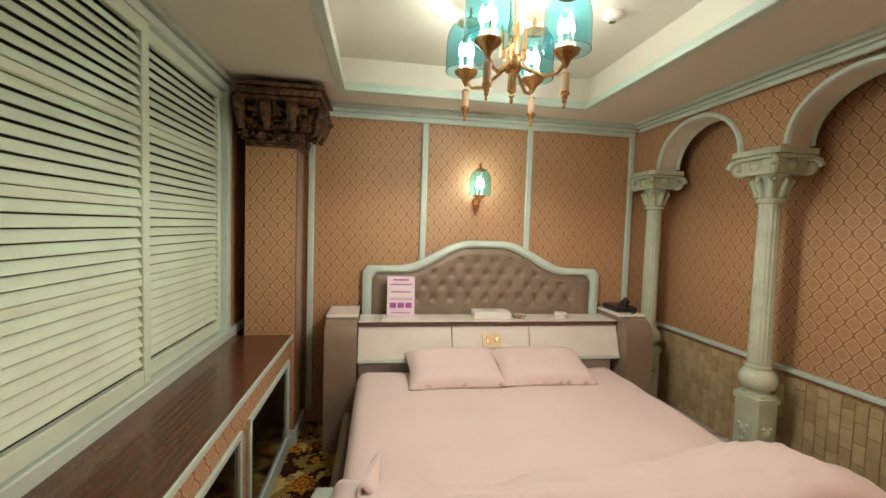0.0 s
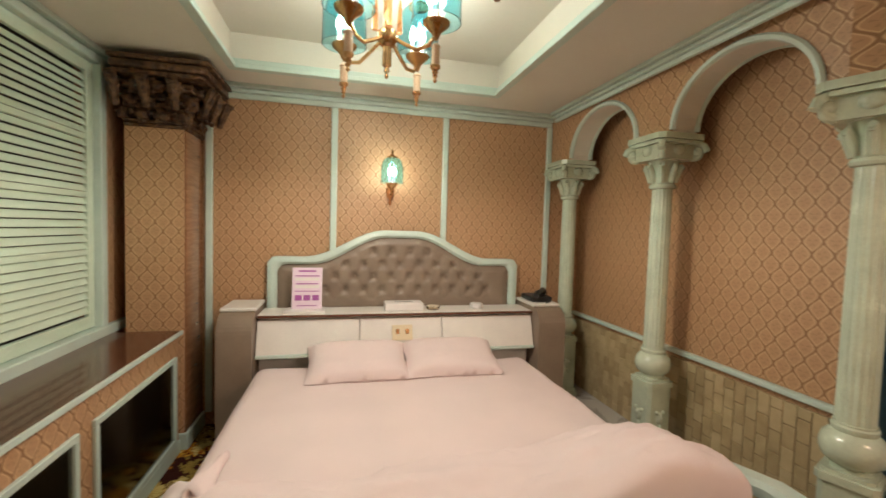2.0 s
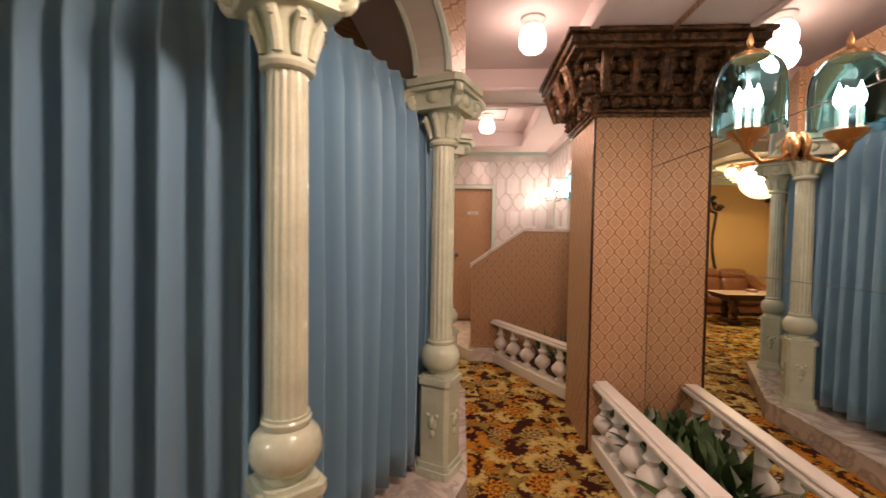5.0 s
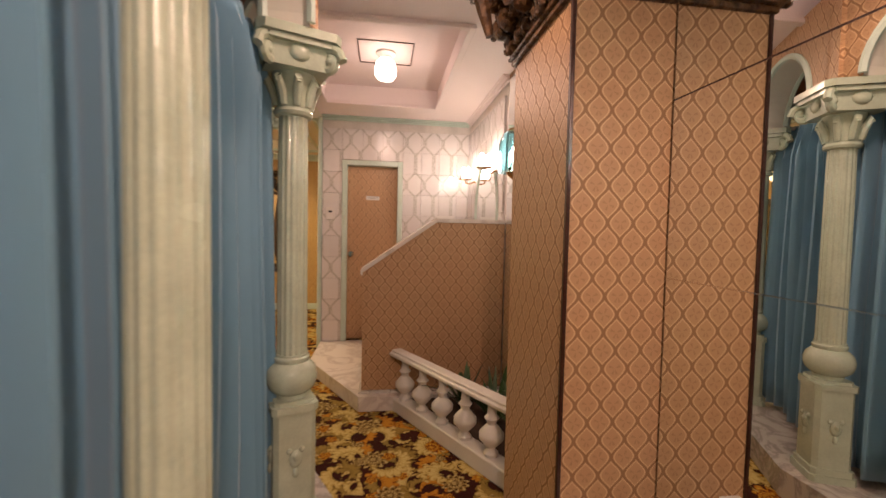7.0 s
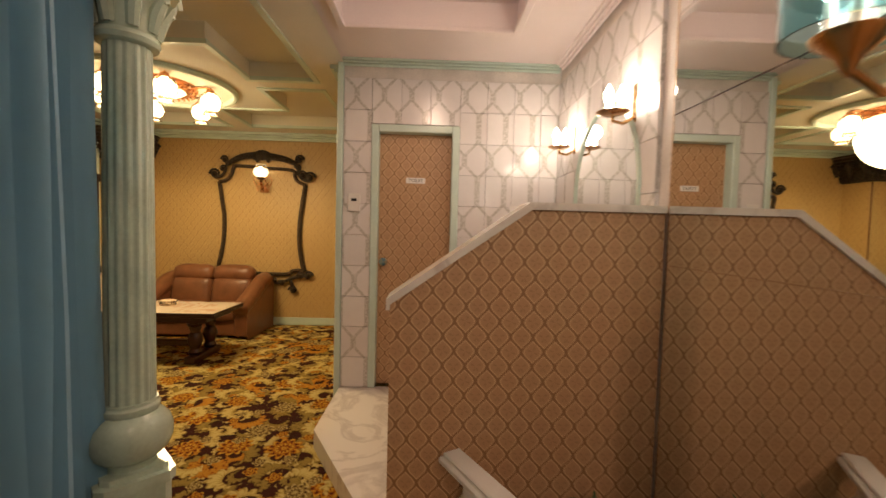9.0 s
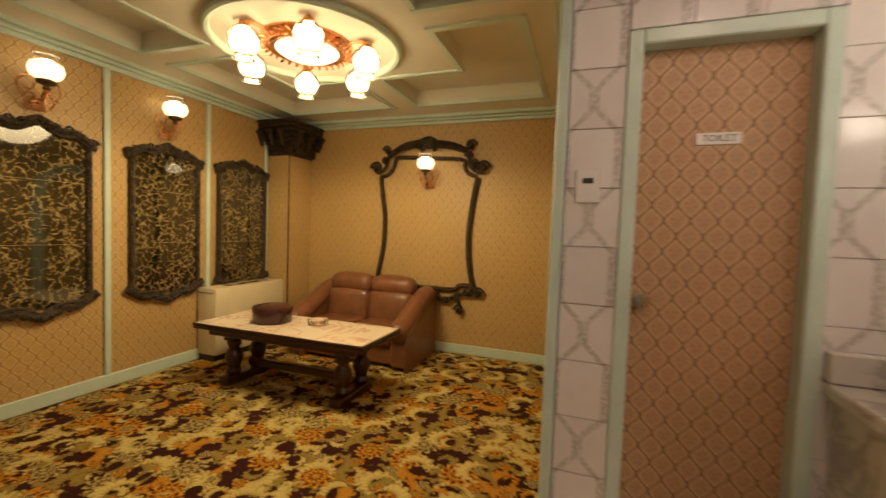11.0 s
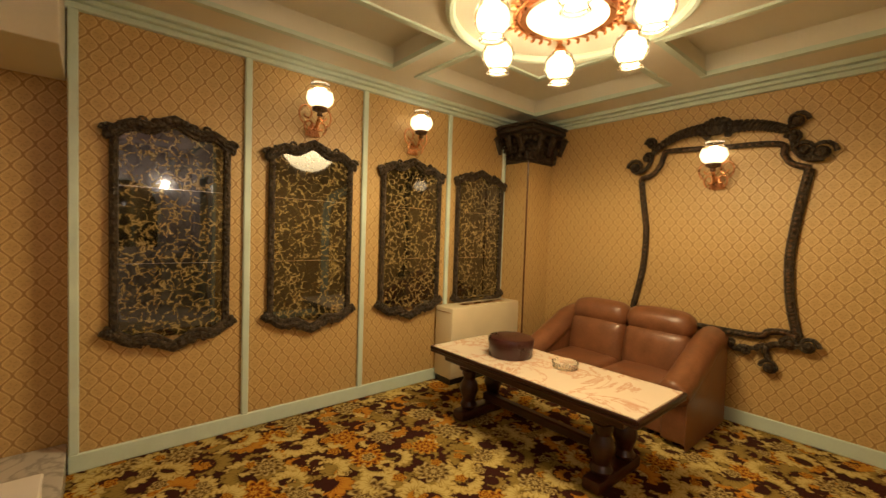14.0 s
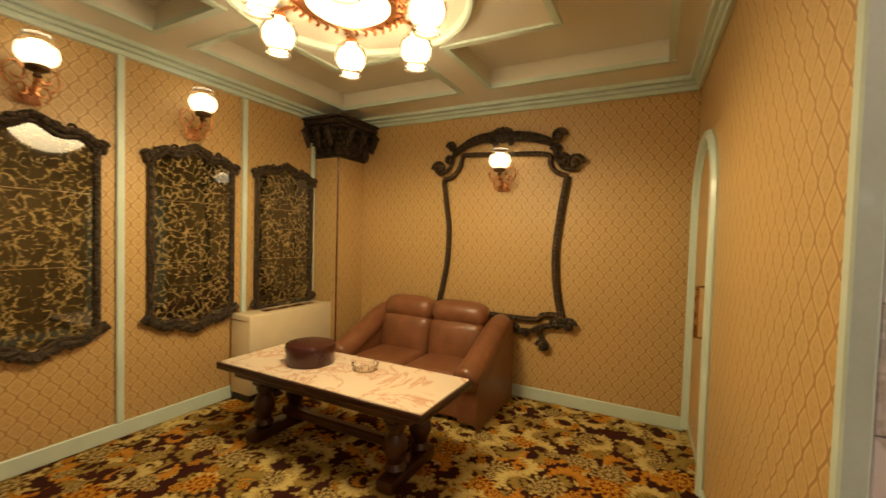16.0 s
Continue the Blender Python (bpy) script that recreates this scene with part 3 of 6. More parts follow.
for x0, x1 in ((xs[1], xs[3]), (xs[4], xs[6])):
    for y0, y1 in ((ys[1], ys[3]), (ys[4], ys[6])):
        px = xs[2] if x0 < 8 else xs[5]
        py = ys[2] if y0 < 2 else ys[5]
        xi = x0 if x0 > 8 else x1
        yi = y0 if y0 > 2 else y1
        xo = x1 if x0 > 8 else x0
        yo = y1 if y0 > 2 else y0
        pts = [(xo, yo), (xi, yo), (xi, py), (px, py), (px, yi), (xo, yi)]
        b = None
        for e, ((ax, ay), (bx, by)) in enumerate(zip(pts, pts[1:] + pts[:1])):
            wide = 0.02 + 0.0015 * (e % 2)
            b = box(min(ax, bx) - wide, min(ay, by) - wide, 2.508 - 0.003 * (e % 2), max(ax, bx) + wide, max(ay, by) + wide, 2.535 + 0.002 * (e % 2), 0.0, bm=b)
        setting("trim_%d" % k, b, MINT, "pale mint moulding edging a ceiling coffer", "trim")
        k += 1
setting("wall_beam", box(6.39, 3.68, 2.09, 6.755, 4.29, 2.519, 0.004), CEIL, "cream boxed beam end in the corner", "beam")

# toilet wall, sink corner
b = box(8.12, -0.95, 0, 8.30, -0.03, 2.8)
box(8.12, 0.56, 0, 8.30, 0.80, 2.8, bm=b)
box(8.12, -0.03, 2.06, 8.30, 0.56, 2.8, bm=b)
WALL_TOILET = setting("wall_toilet", b, GROUT, "wall of white pink patterned glazed tiles")
WALL_SINK = setting("wall_sink", box(6.62, -0.95, 0, 8.12, -0.81, 2.8), GROUT, "sink side wall of white pink patterned glazed tiles")
setting("floor_sink", prism([(8.12, 0.80), (7.43, 0.80), (6.54, 0.30), (6.54, -0.795), (8.12, -0.795)], 0.004, 0.115), WHITE_MARBLE, "raised cream marble floor before the toilet", "step")
cornice("trim_30", (8.115, -0.79), (8.115, 0.80), (-1, 0), 2.50, 0.05, 0.06)
cornice("trim_31", (6.62, -0.805), (8.05, -0.805), (0, 1), 2.50, 0.05, 0.06, CEIL_PINK)

# ---------------- doors, half wall, mirrors, platform ----------------
d = thing("door_1", "tan patterned toilet door in a mint frame, closed", "door")
d["kind"] = "structure"
part("leaf", box(8.17, -0.005, 0.12, 8.21, 0.535, 2.03, 0.003), PAPER_BED, d, "door leaf covered in tan ogee wallpaper")
b = box(8.09, 0.535, 0.115, 8.22, 0.59, 2.085, 0.006)
box(8.09, -0.06, 0.115, 8.22, -0.005, 2.085, 0.006, bm=b)
box(8.09, -0.005, 2.03, 8.22, 0.535, 2.085, 0.006, bm=b)
part("door_frame", b, MINT, d, "pale mint door frame")
kn = part("knob", lathe([(0.001, 0), (0.018, 0.0), (0.028, 0.012), (0.028, 0.03), (0.016, 0.04), (0.012, 0.06), (0.03, 0.062), (0.03, 0.068), (0.001, 0.07)], 20), CHROME, d, "round chrome door knob", True)
kn.matrix_basis = pose(8.17, 0.49, 1.07, 0, -90, 0)
part("sign_plate", box(8.164, 0.19, 1.665, 8.17, 0.335, 1.708, 0.002), PLASTIC, d, "white sign plate")
cu = bpy.data.curves.new("sign_text", "FONT")
cu.body, cu.size, cu.extrude, cu.align_x, cu.align_y = "TOILET", 0.034, 0.0005, "CENTER", "CENTER"
tx = new("sign_text", cu)
tx.data.materials.append(INK_BLACK)
tx.parent = d
tx.matrix_basis = pose(8.1635, 0.26, 1.687, 90, 0, -90)

d = thing("door_2", "arched mint door in the lounge side wall, closed", "door")
d["kind"] = "structure"
d.matrix_basis = SKEW
arc = [(2.36, 0.05)] + [(1.935 + 0.425 * math.cos(a), 1.58 + 0.42 * math.sin(a)) for a in (math.pi * i / 16 for i in range(17))] + [(1.51, 0.05)]
ins = [(1.935 + (u - 1.935) * 0.8, 0.13 + (v - 0.05) * 0.92) for u, v in arc]
mm = Matrix(((1, 0, 0, 0), (0, 0, 1, -0.03), (0, 1, 0, 0), (0, 0, 0, 1)))
part("leaf", slab(arc, mm, 0.025), MINT, d)
b = bmesh.new()
for s in (0, 1):
    half = [p2 for p2 in arc[1:-1] if (p2[0] >= 1.9349) == bool(s)]
    cx2 = 2.36 if s else 1.51
    pts = sorted(half, key=lambda p2: p2[1]) + [(1.935, 2.021), (cx2, 2.021)]
    slab(pts, Matrix(((1, 0, 0, 0), (0, 0, 1, -0.018), (0, 1, 0, 0), (0, 0, 0, 1))), 0.016, b)
part("spandrel", b, PAPER_LOUNGE, d)
part("door_frame", tube([(u, 0.006, v) for u, v in arc], 0.03, 8), MINT, d, "pale mint arched moulding", True)
part("panel", slab(ins, Matrix(((1, 0, 0, 0), (0, 0, 1, -0.006), (0, 1, 0, 0), (0, 0, 0, 1))), 0.006), PAPER_LOUNGE, d, "wallpapered door panel")
part("panel_moulding", tube([(u, 0.0, v) for u, v in ins], 0.014, 6), MINT, d, "", True)
part("handle", tube([(1.66, 0.0, 1.12), (1.66, 0.05, 1.12), (1.66, 0.05, 0.84), (1.66, 0.0, 0.84)], 0.011, 8), BRASS, d, "brass pull handle", True)

hw = thing("half_wall", "half-height partition with brown ogee wallpaper and sloping marble cap", "partition")
hw["kind"] = "structure"
mm = Matrix(((0, 0, 1, 6.63), (1, 0, 0, 0), (0, 1, 0, 0), (0, 0, 0, 1)))
prof = [(0.285, 0.13), (0.285, 1.02), (-0.26, 1.405), (-0.795, 1.405), (-0.795, 0.13)]
part("panel", slab(prof, mm, 0.15), PAPER_BED, hw)
mm2 = Matrix(((0, 0, 1, 6.615), (1, 0, 0, 0), (0, 1, 0, 0), (0, 0, 0, 1)))
cap = [(0.30, 1.0), (0.30, 1.045), (-0.253, 1.435), (-0.795, 1.435), (-0.795, 1.406), (-0.262, 1.406), (0.286, 1.021), (0.286, 1.0)]
part("cap", slab(cap, mm2, 0.18), WHITE_MARBLE, hw, "cream marble capping")
part("base", box(6.60, -0.795, 0.0, 6.80, 0.305, 0.129, 0.004), GREY_MARBLE, hw, "grey marble base")

for nm, x0, x1 in (("wall_mirror", 2.95, 4.76), ("wall_mirror", 5.37, 6.60)):
    o = thing(nm, "large silvered wall mirror fixed along the corridor", "mirror")
    part("pane", box(x0, Y_MIRROR, 0.02, x1, Y_MIRROR + 0.006, 2.5), MIRROR, o)
    for zz in (1.20, 1.78):
        part("joint", box(x0, Y_MIRROR + 0.0065, zz, x1, Y_MIRROR + 0.0075, zz + 0.004), WOOD_DARK if zz > 1.5 else CHROME, o)

# ---------------- carved capitals and pillars ----------------
def carved_capital(x0, y0, x1, y1, z0, z1, flare, material, free, seed=1):
    """A flaring block with a cornice and rows of carved lumps; free lists the open sides."""
    rnd = random.Random(seed)
    fx0, fx1 = ("w" in free) * flare, ("e" in free) * flare
    fy0, fy1 = ("s" in free) * flare, ("n" in free) * flare
    b = None
    for k in range(7):
        f = k / 6
        g = f ** 1.6
        zz0, zz1 = z0 + (z1 - z0) * k / 7, z0 + (z1 - z0) * (k + 1) / 7 - 0.004
        b = box(x0 - fx0 * g, y0 - fy0 * g, zz0, x1 + fx1 * g, y1 + fy1 * g, zz1, 0.012, bm=b)
    h = z1 - z0
    # mouldings under and over the carving
    on = lambda side, d: d if side in free else 0.0
    for d, za, zb in ((0.018, 0.0, 0.022), (0.030, 0.024, 0.042), (flare + 0.012, h - 0.105, h - 0.078), (flare + 0.032, h - 0.074, h - 0.032), (flare + 0.055, h - 0.028, h - 0.002)):
        box(x0 - on("w", d), y0 - on("s", d), z0 + za, x1 + on("e", d), y1 + on("n", d), z0 + zb, 0.007, bm=b, seg=2)
    sides = []
    if "s" in free: sides.append(((x0, y0), (x1, y0), (0, -1)))
    if "n" in free: sides.append(((x0, y1), (x1, y1), (0, 1)))
    if "w" in free: sides.append(((x0, y0), (x0, y1), (-1, 0)))
    if "e" in free: sides.append(((x1, y0), (x1, y1), (1, 0)))
    for p, q, out in sides:
        n = max(3, int(math.dist(p, q) / 0.095))
        for row in range(3):
            g = ((row + 0.7) / 3.6) ** 1.6
            for i in range(n + 1):
                t = (i + 0.5 * (row % 2)) / n
                r = rnd.uniform(0.026, 0.058)
                cxx, cyy = p[0] + (q[0] - p[0]) * t, p[1] + (q[1] - p[1]) * t
                cxx, cyy = cxx + out[0] * flare * g, cyy + out[1] * flare * g
                zc = z0 + h * (0.2 + 0.2 * row)
                blob(cxx, cyy, zc, r, r, r * rnd.uniform(0.9, 1.4), bm=b, sub=2)
                # a ring of small petals round each boss, and a curl beside it
                for pa in range(5):
                    pr = pa * 1.257 + rnd.random()
                    along = r * 0.95 * math.cos(pr)
                    blob(cxx + out[0] * r * 0.55 + abs(out[1]) * along, cyy + out[1] * r * 0.55 + abs(out[0]) * along, zc + r * 0.95 * math.sin(pr), r * 0.38, r * 0.38, r * 0.38, b, 1)
        # curled leaf at the middle and ends
        for t in (0.02, 0.5, 0.98):
            cxx, cyy = p[0] + (q[0] - p[0]) * t + out[0] * flare * 0.75, p[1] + (q[1] - p[1]) * t + out[1] * flare * 0.75
            tube([(cxx, cyy, z0 + h * 0.25), (cxx + out[0] * 0.03, cyy + out[1] * 0.03, z0 + h * 0.5), (cxx + out[0] * 0.06, cyy + out[1] * 0.06, z0 + h * 0.72), (cxx + out[0] * 0.085, cyy + out[1] * 0.085, z0 + h * 0.62)], 0.03, 8, b, (0.018, 0.032, 0.036, 0.02))
    return b


def pillar(label, x0, y0, x1, y1, z0, z1, free, paper, seed, flare, skirt=True):
    o = thing("pillar", label, "pillar")
    o["kind"] = "structure"
    part("shaft", box(x0, y0, 0.0, x1, y1, z0), paper, o)
    part("capital", carved_capital(x0, y0, x1, y1, z0, z1, flare, CARVED_BROWN if seed < 3 else CARVED_DARK, free, seed), CARVED_BROWN if seed < 3 else CARVED_DARK, o, "carved dark bronze-brown capital with leaves", True)
    return o


pl = pillar("square wallpapered pillar with a gilt brown carved capital", -0.27, 3.66, 0.06, 4.008, 2.09, 2.47, "es", PAPER_BED, 1, 0.15)
part("edge_strip", box(0.061, 3.665, 0.1, 0.068, 4.0, 2.088, 0.002), WOOD_STRIP, pl, "glossy brown edge strip")
part("skirting", box(-0.27, 3.645, 0.0, 0.085, 4.0, 0.11, 0.004), MINT, pl)
pl = pillar("square wallpapered corridor pillar with a dark carved capital", 4.77, -0.795, 5.35, -0.445, 2.09, 2.543, "wne", PAPER_BED, 2, 0.17)
part("edge_strip", box(4.763, -0.452, 0.0, 4.778, -0.438, 2.089, 0.002), WOOD_DARK, pl, "dark corner strip")
pl = pillar("square lounge corner pillar with a black carved capital", 10.16, 3.88, 10.549, 4.179, 2.08, 2.44, "ws", PAPER_LOUNGE, 3, 0.13)
part("edge_strip", box(10.153, 3.873, 0.1, 10.167, 3.887, 2.079, 0.002), WOOD_TOP, pl)

# ---------------- columns of the arcade ----------------
P_OCT = [(0.115 * math.cos(math.pi / 8 + i * math.pi / 4) * 1.08, 0.115 * math.sin(math.pi / 8 + i * math.pi / 4) * 1.08) for i in range(8)]


def cut_square(h, c):
    return [(h, -h + c), (h, h - c), (h - c, h), (-h + c, h), (-h, h - c), (-h, -h + c), (-h + c, -h), (h - c, -h)]


def column(label):
    o = thing("column", label, "column", "mint columns of the arcade")
    b = prism(cut_square(0.115, 0.02), 0.15, 0.185)
    prism(cut_square(0.105, 0.02), 0.185, 0.215, b)
    prism(cut_square(0.095, 0.022), 0.215, 0.605, b)
    prism(cut_square(0.105, 0.022), 0.605, 0.635, b)
    prism(cut_square(0.088, 0.02), 0.635, 0.65, b)
    part("pedestal", b, MINT_COLUMN, o)
    for i in range(4):
        sh = None
        for (uu, vv, r1, r2) in ((0, 0.42, 0.030, 0.038), (-0.028, 0.455, 0.014, 0.012), (0.028, 0.455, 0.014, 0.012), (0, 0.365, 0.014, 0.022), (0, 0.43, 0.016, 0.02)):
            sh = blob(0.097, uu, vv, 0.012 if vv != 0.43 else 0.02, r1, r2, bm=sh, sub=2)
        s = part("shield", sh, MINT_COLUMN, o, "", True)
        s.matrix_basis = pose(0, 0, 0, 0, 0, 90 * i)
    part("ball", lathe([(0.066, 0.65), (0.068, 0.668), (0.082, 0.676), (0.100, 0.694), (0.109, 0.72), (0.109, 0.745), (0.100, 0.772), (0.082, 0.79), (0.072, 0.797), (0.076, 0.806), (0.076, 0.816), (0.070, 0.822), (0.070, 0.83)], 32), MINT_COLUMN, o, "", True)
    part("shaft", lathe([(0.070, 0.825), (0.069, 0.86), (0.068, 1.2), (0.066, 1.6), (0.064, 1.785)], 96, None, (0, 0, 0), 16, 0.06), MINT_COLUMN, o, "fluted shaft")
    part("neck_ring", lathe([(0.066, 1.78), (0.082, 1.785), (0.088, 1.797), (0.082, 1.81), (0.068, 1.815)], 28), MINT_COLUMN, o, "", True)
    cb = lathe([(0.068, 1.812), (0.071, 1.85), (0.078, 1.90), (0.092, 1.945), (0.10, 1.96)], 28)
    for i in range(8):
        a = i * math.pi / 4
        r = 0.070
        tube([(r * math.cos(a), r * math.sin(a), 1.82), ((r + 0.012) * math.cos(a), (r + 0.012) * math.sin(a), 1.87), ((r + 0.04) * math.cos(a), (r + 0.04) * math.sin(a), 1.92), ((r + 0.045) * math.cos(a), (r + 0.045) * math.sin(a), 1.895)], 0.02, 8, cb, (0.016, 0.020, 0.016, 0.008))
    for sx in (-1, 1):
        for sy in (-1, 1):
            # a scroll at each corner
            pts = []
            for k in range(14):
                a = k * 0.62
                rr = 0.058 * (1 - k / 16)
                pts.append(((0.124 + rr * math.cos(a) * 0.7) * sx, (0.124 + rr * math.cos(a) * 0.7) * sy, 1.988 + rr * math.sin(a)))
            tube(pts, 0.021, 8, cb)
            blob(0.128 * sx, 0.128 * sy, 1.988, 0.026, 0.026, 0.022, cb)
        blob(0.125 * sx, 0, 2.0, 0.02, 0.045, 0.035, cb)
        blob(0, 0.125 * sx, 2.0, 0.045, 0.02, 0.035, cb)
    prism(cut_square(0.128, 0.02), 1.945, 2.035, cb)
    prism(cut_square(0.155, 0.035), 2.03, 2.05, cb)
    prism(cut_square(0.168, 0.03), 2.052, 2.085, cb)
    part("capital", cb, MINT_COLUMN, o, "capital with corner scrolls and leaves", True)
    for ch in o.children:
        s = 0.92 if ch.name.startswith(("capital", "ball")) else 0.86
        for v in ch.data.vertices:
            v.co.x, v.co.y = v.co.x * s, v.co.y * s
    return o


COLS = [(2.89, 3.80), (2.91, 2.79), (2.945, 1.79), (3.27, 0.84), (4.21, 0.46), (5.27, 0.50), (6.16, 0.95), (6.45, 1.86)]
TURN = [0, 0, 22, 45, 67, 113, 135, 158]
first = column("glazed pale mint column with scroll capital on the platform")
first.matrix_basis = pose(*COLS[0], 0, 0, 0, TURN[0])
for (x, y), a in zip(COLS[1:], TURN[1:]):
    copy_thing(first, pose(x, y, 0, 0, 0, a))

plat = [(2.74, 4.0), (2.74, 1.72), (3.12, 0.66), (4.14, 0.315), (5.34, 0.335), (6.36, 0.86), (6.64, 1.8), (6.64, 3.2), (6.37, 3.2), (6.2, 1.9), (3.12, 1.9), (3.115, 4.0)]
setting("floor_platform", prism(plat, 0.004, 0.149), GREY_MARBLE, "low grey marble platform under the columns", "platform")


def arch_wall(name, p, q, z_spring, z_apex, z_top, gap, paper, thick=0.16):
    """A wall between two columns with an arched opening, its mint edge and pale soffit."""
    m = along_x(p, q) @ Matrix.Translation((0, 0, -thick / 2))
    L = math.dist(p, q)
    a0, a1 = gap[0], L - gap[1]
    mid, half = (a0 + a1) / 2, (a1 - a0) / 2
    arc = [(mid - half * math.cos(t), z_spring + (z_apex - z_spring) * math.sin(t)) for t in (math.pi * i / 24 for i in range(25))]
    o = thing(name, "arched wallpapered wall above the mint columns", "arch")
    o["kind"] = "structure"
    b = bmesh.new()
    for zz in (0, thick):
        lo = [b.verts.new((u, v, zz)) for u, v in arc]
        hi = [b.verts.new((u, z_top, zz)) for u, v in arc]
        for i in range(24):
            b.faces.new((lo[i], lo[i + 1], hi[i + 1], hi[i]))
        for e, u in ((0, 0.0), (24, L)):
            c = b.verts.new((u, arc[e][1], zz)), b.verts.new((u, z_top, zz))
            b.faces.new((lo[e], c[0], c[1], hi[e]))
    bmesh.ops.transform(b, matrix=m, verts=b.verts)
    part("wall_panel", b, paper, o)
    b = bmesh.new()
    pts = [(0, z_spring)] + arc + [(L, z_spring)]
    e0 = [b.verts.new((u, v, 0.0)) for u, v in pts]
    e1 = [b.verts.new((u, v, thick)) for u, v in pts]
    for i in range(len(pts) - 1):
        b.faces.new((e0[i], e0[i + 1], e1[i + 1], e1[i]))
    bmesh.ops.transform(b, matrix=m, verts=b.verts)
    part("soffit", b, CEIL, o, "pale painted arch soffit")
    for zz in (-0.004, thick + 0.004):
        part("arch_moulding", tube([m @ Vector((u, v + 0.012, zz)) for u, v in arc], 0.018, 6), MINT, o, "", True)
    return o


for i in range(7):
    p, q = COLS[i], COLS[i + 1]
    if i == 0:
        p = (p[0], 3.99)
    arch_wall("arch_wall", p, q, 2.087, 2.40, 2.56 if i > 1 else 2.51, (0.14, 0.14) if i else (0.32, 0.14), PAPER_BED)
for (x, y), a in zip(COLS, TURN):
    b = box(-0.0765, -0.0765, 2.088, 0.0765, 0.0765, 2.56)
    bmesh.ops.transform(b, matrix=pose(x, y, 0, 0, 0, a), verts=b.verts)
    setting("wall_pier", b, PAPER_BED, "wallpapered pier above a column", "wall")
# bay behind the curtain, unseen; its shade is put into the darker paper
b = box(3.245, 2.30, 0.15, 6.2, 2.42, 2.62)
setting("wall_bay", b, PAPER_SHADED, "wall inside the curtained bay in shade-darkened wallpaper")
setting("ceiling_bay", prism([(3.0, 1.8), (3.3, 0.9), (4.2, 0.53), (5.25, 0.55), (6.1, 1.0), (6.4, 1.85), (6.2, 2.3), (3.1, 2.3)], 2.57, 2.62), PAPER_SHADED, "ceiling of the curtained bay in shade-darkened wallpaper", "ceiling")


def curtain(p, q, inset, seed):
    """A pleated cloth hung from p to q, thick, gathered at its head."""
    rnd = random.Random(seed)
    o = thing("curtain", "blue pleated floor-length curtain hung behind the columns", "curtain", "blue curtains of the bay")
    m = along_x(p, q) @ Matrix.Translation((0, 0, -inset))
    L = math.dist(p, q)
    n = int(L / 0.008)
    zs = [0.20, 0.35, 0.7, 1.1, 1.5, 1.75, 1.88, 1.96, 2.0, 2.04, 2.07, 2.10]
    folds = max(5, round(L / 0.112))
    ph = [rnd.uniform(-0.5, 0.5) for _ in range(folds + 2)]
    b = bmesh.new()
    rows = []
    for z in zs:
        row = []
        head = max(0.0, (z - 1.9) / 0.2)
        for i in range(n + 1):
            s = i / n
            f = s * folds
            j = int(f)
            wob = ph[j] * (1 - f + j) + ph[j + 1] * (f - j)
            ph1 = (f + 0.5 + 0.16 * wob * (1 - head)) % 1 - 0.5
            wide = 0.18 - 0.09 * min(1.0, head)
            c = 1.7 * math.exp(-(ph1 / wide) ** 2) - 0.55 + 0.16 * math.sin(f * 4.4 + 3 * wob) * (1 - head)
            amp = 0.054 * (1 - 0.72 * head) * (1 + 0.35 * wob)
            row.append(b.verts.new((s * L, z + 0.008 * math.sin(f * 2.1) * (z < 0.3), c * amp + 0.012 * math.sin(z * 2.2 + wob * 3))))
        rows.append(row)
    for r0, r1 in zip(rows, rows[1:]):
        for i in range(n):
            b.faces.new((r0[i], r0[i + 1], r1[i + 1], r1[i]))
    bmesh.ops.transform(b, matrix=m, verts=b.verts)
    cl = part("cloth", b, CURTAIN, o, "", True)
    sol = cl.modifiers.new("thickness", "SOLIDIFY")
    sol.thickness = 0.004
    part("rail", tube([m @ Vector((0, 2.085, -0.045)), m @ Vector((L, 2.085, -0.045))], 0.012, 8), PLASTIC, o, "curtain rail")
    return o


for i in range(2, 7):
    curtain(COLS[i], COLS[i + 1], 0.14, i)

# ---------------- bed ----------------
BX0, BX1 = 0.50, 2.44
bed = thing("bed", "double bed with pink-white sheet and taupe padded frame", "bed")
b = box(BX0, 1.83, 0.17, BX1, 3.62, 0.545, 0.07, seg=4)
bmesh.ops.subdivide_edges(b, edges=[e for e in b.edges if e.calc_length() > 0.5], cuts=24, use_grid_fill=True)
for v in b.verts:
    if v.co.z > 0.4:
        v.co.z += 0.012 * noise.noise(Vector((v.co.x * 3, v.co.y * 3, 0))) + 0.006 * noise.noise(Vector((v.co.x * 9, v.co.y * 5, 3)))
part("mattress", b, LINEN, bed, "mattress under a pink-white sheet", True)


def foot_top(x):
    """Height of the footboard's edge: a low swell in the middle."""
    t = (x - 1.47) / 1.2
    return 0.575 + 0.16 * max(0.0, math.cos(min(1.0, abs(t) / 0.85) * math.pi) * 0.5 + 0.5)


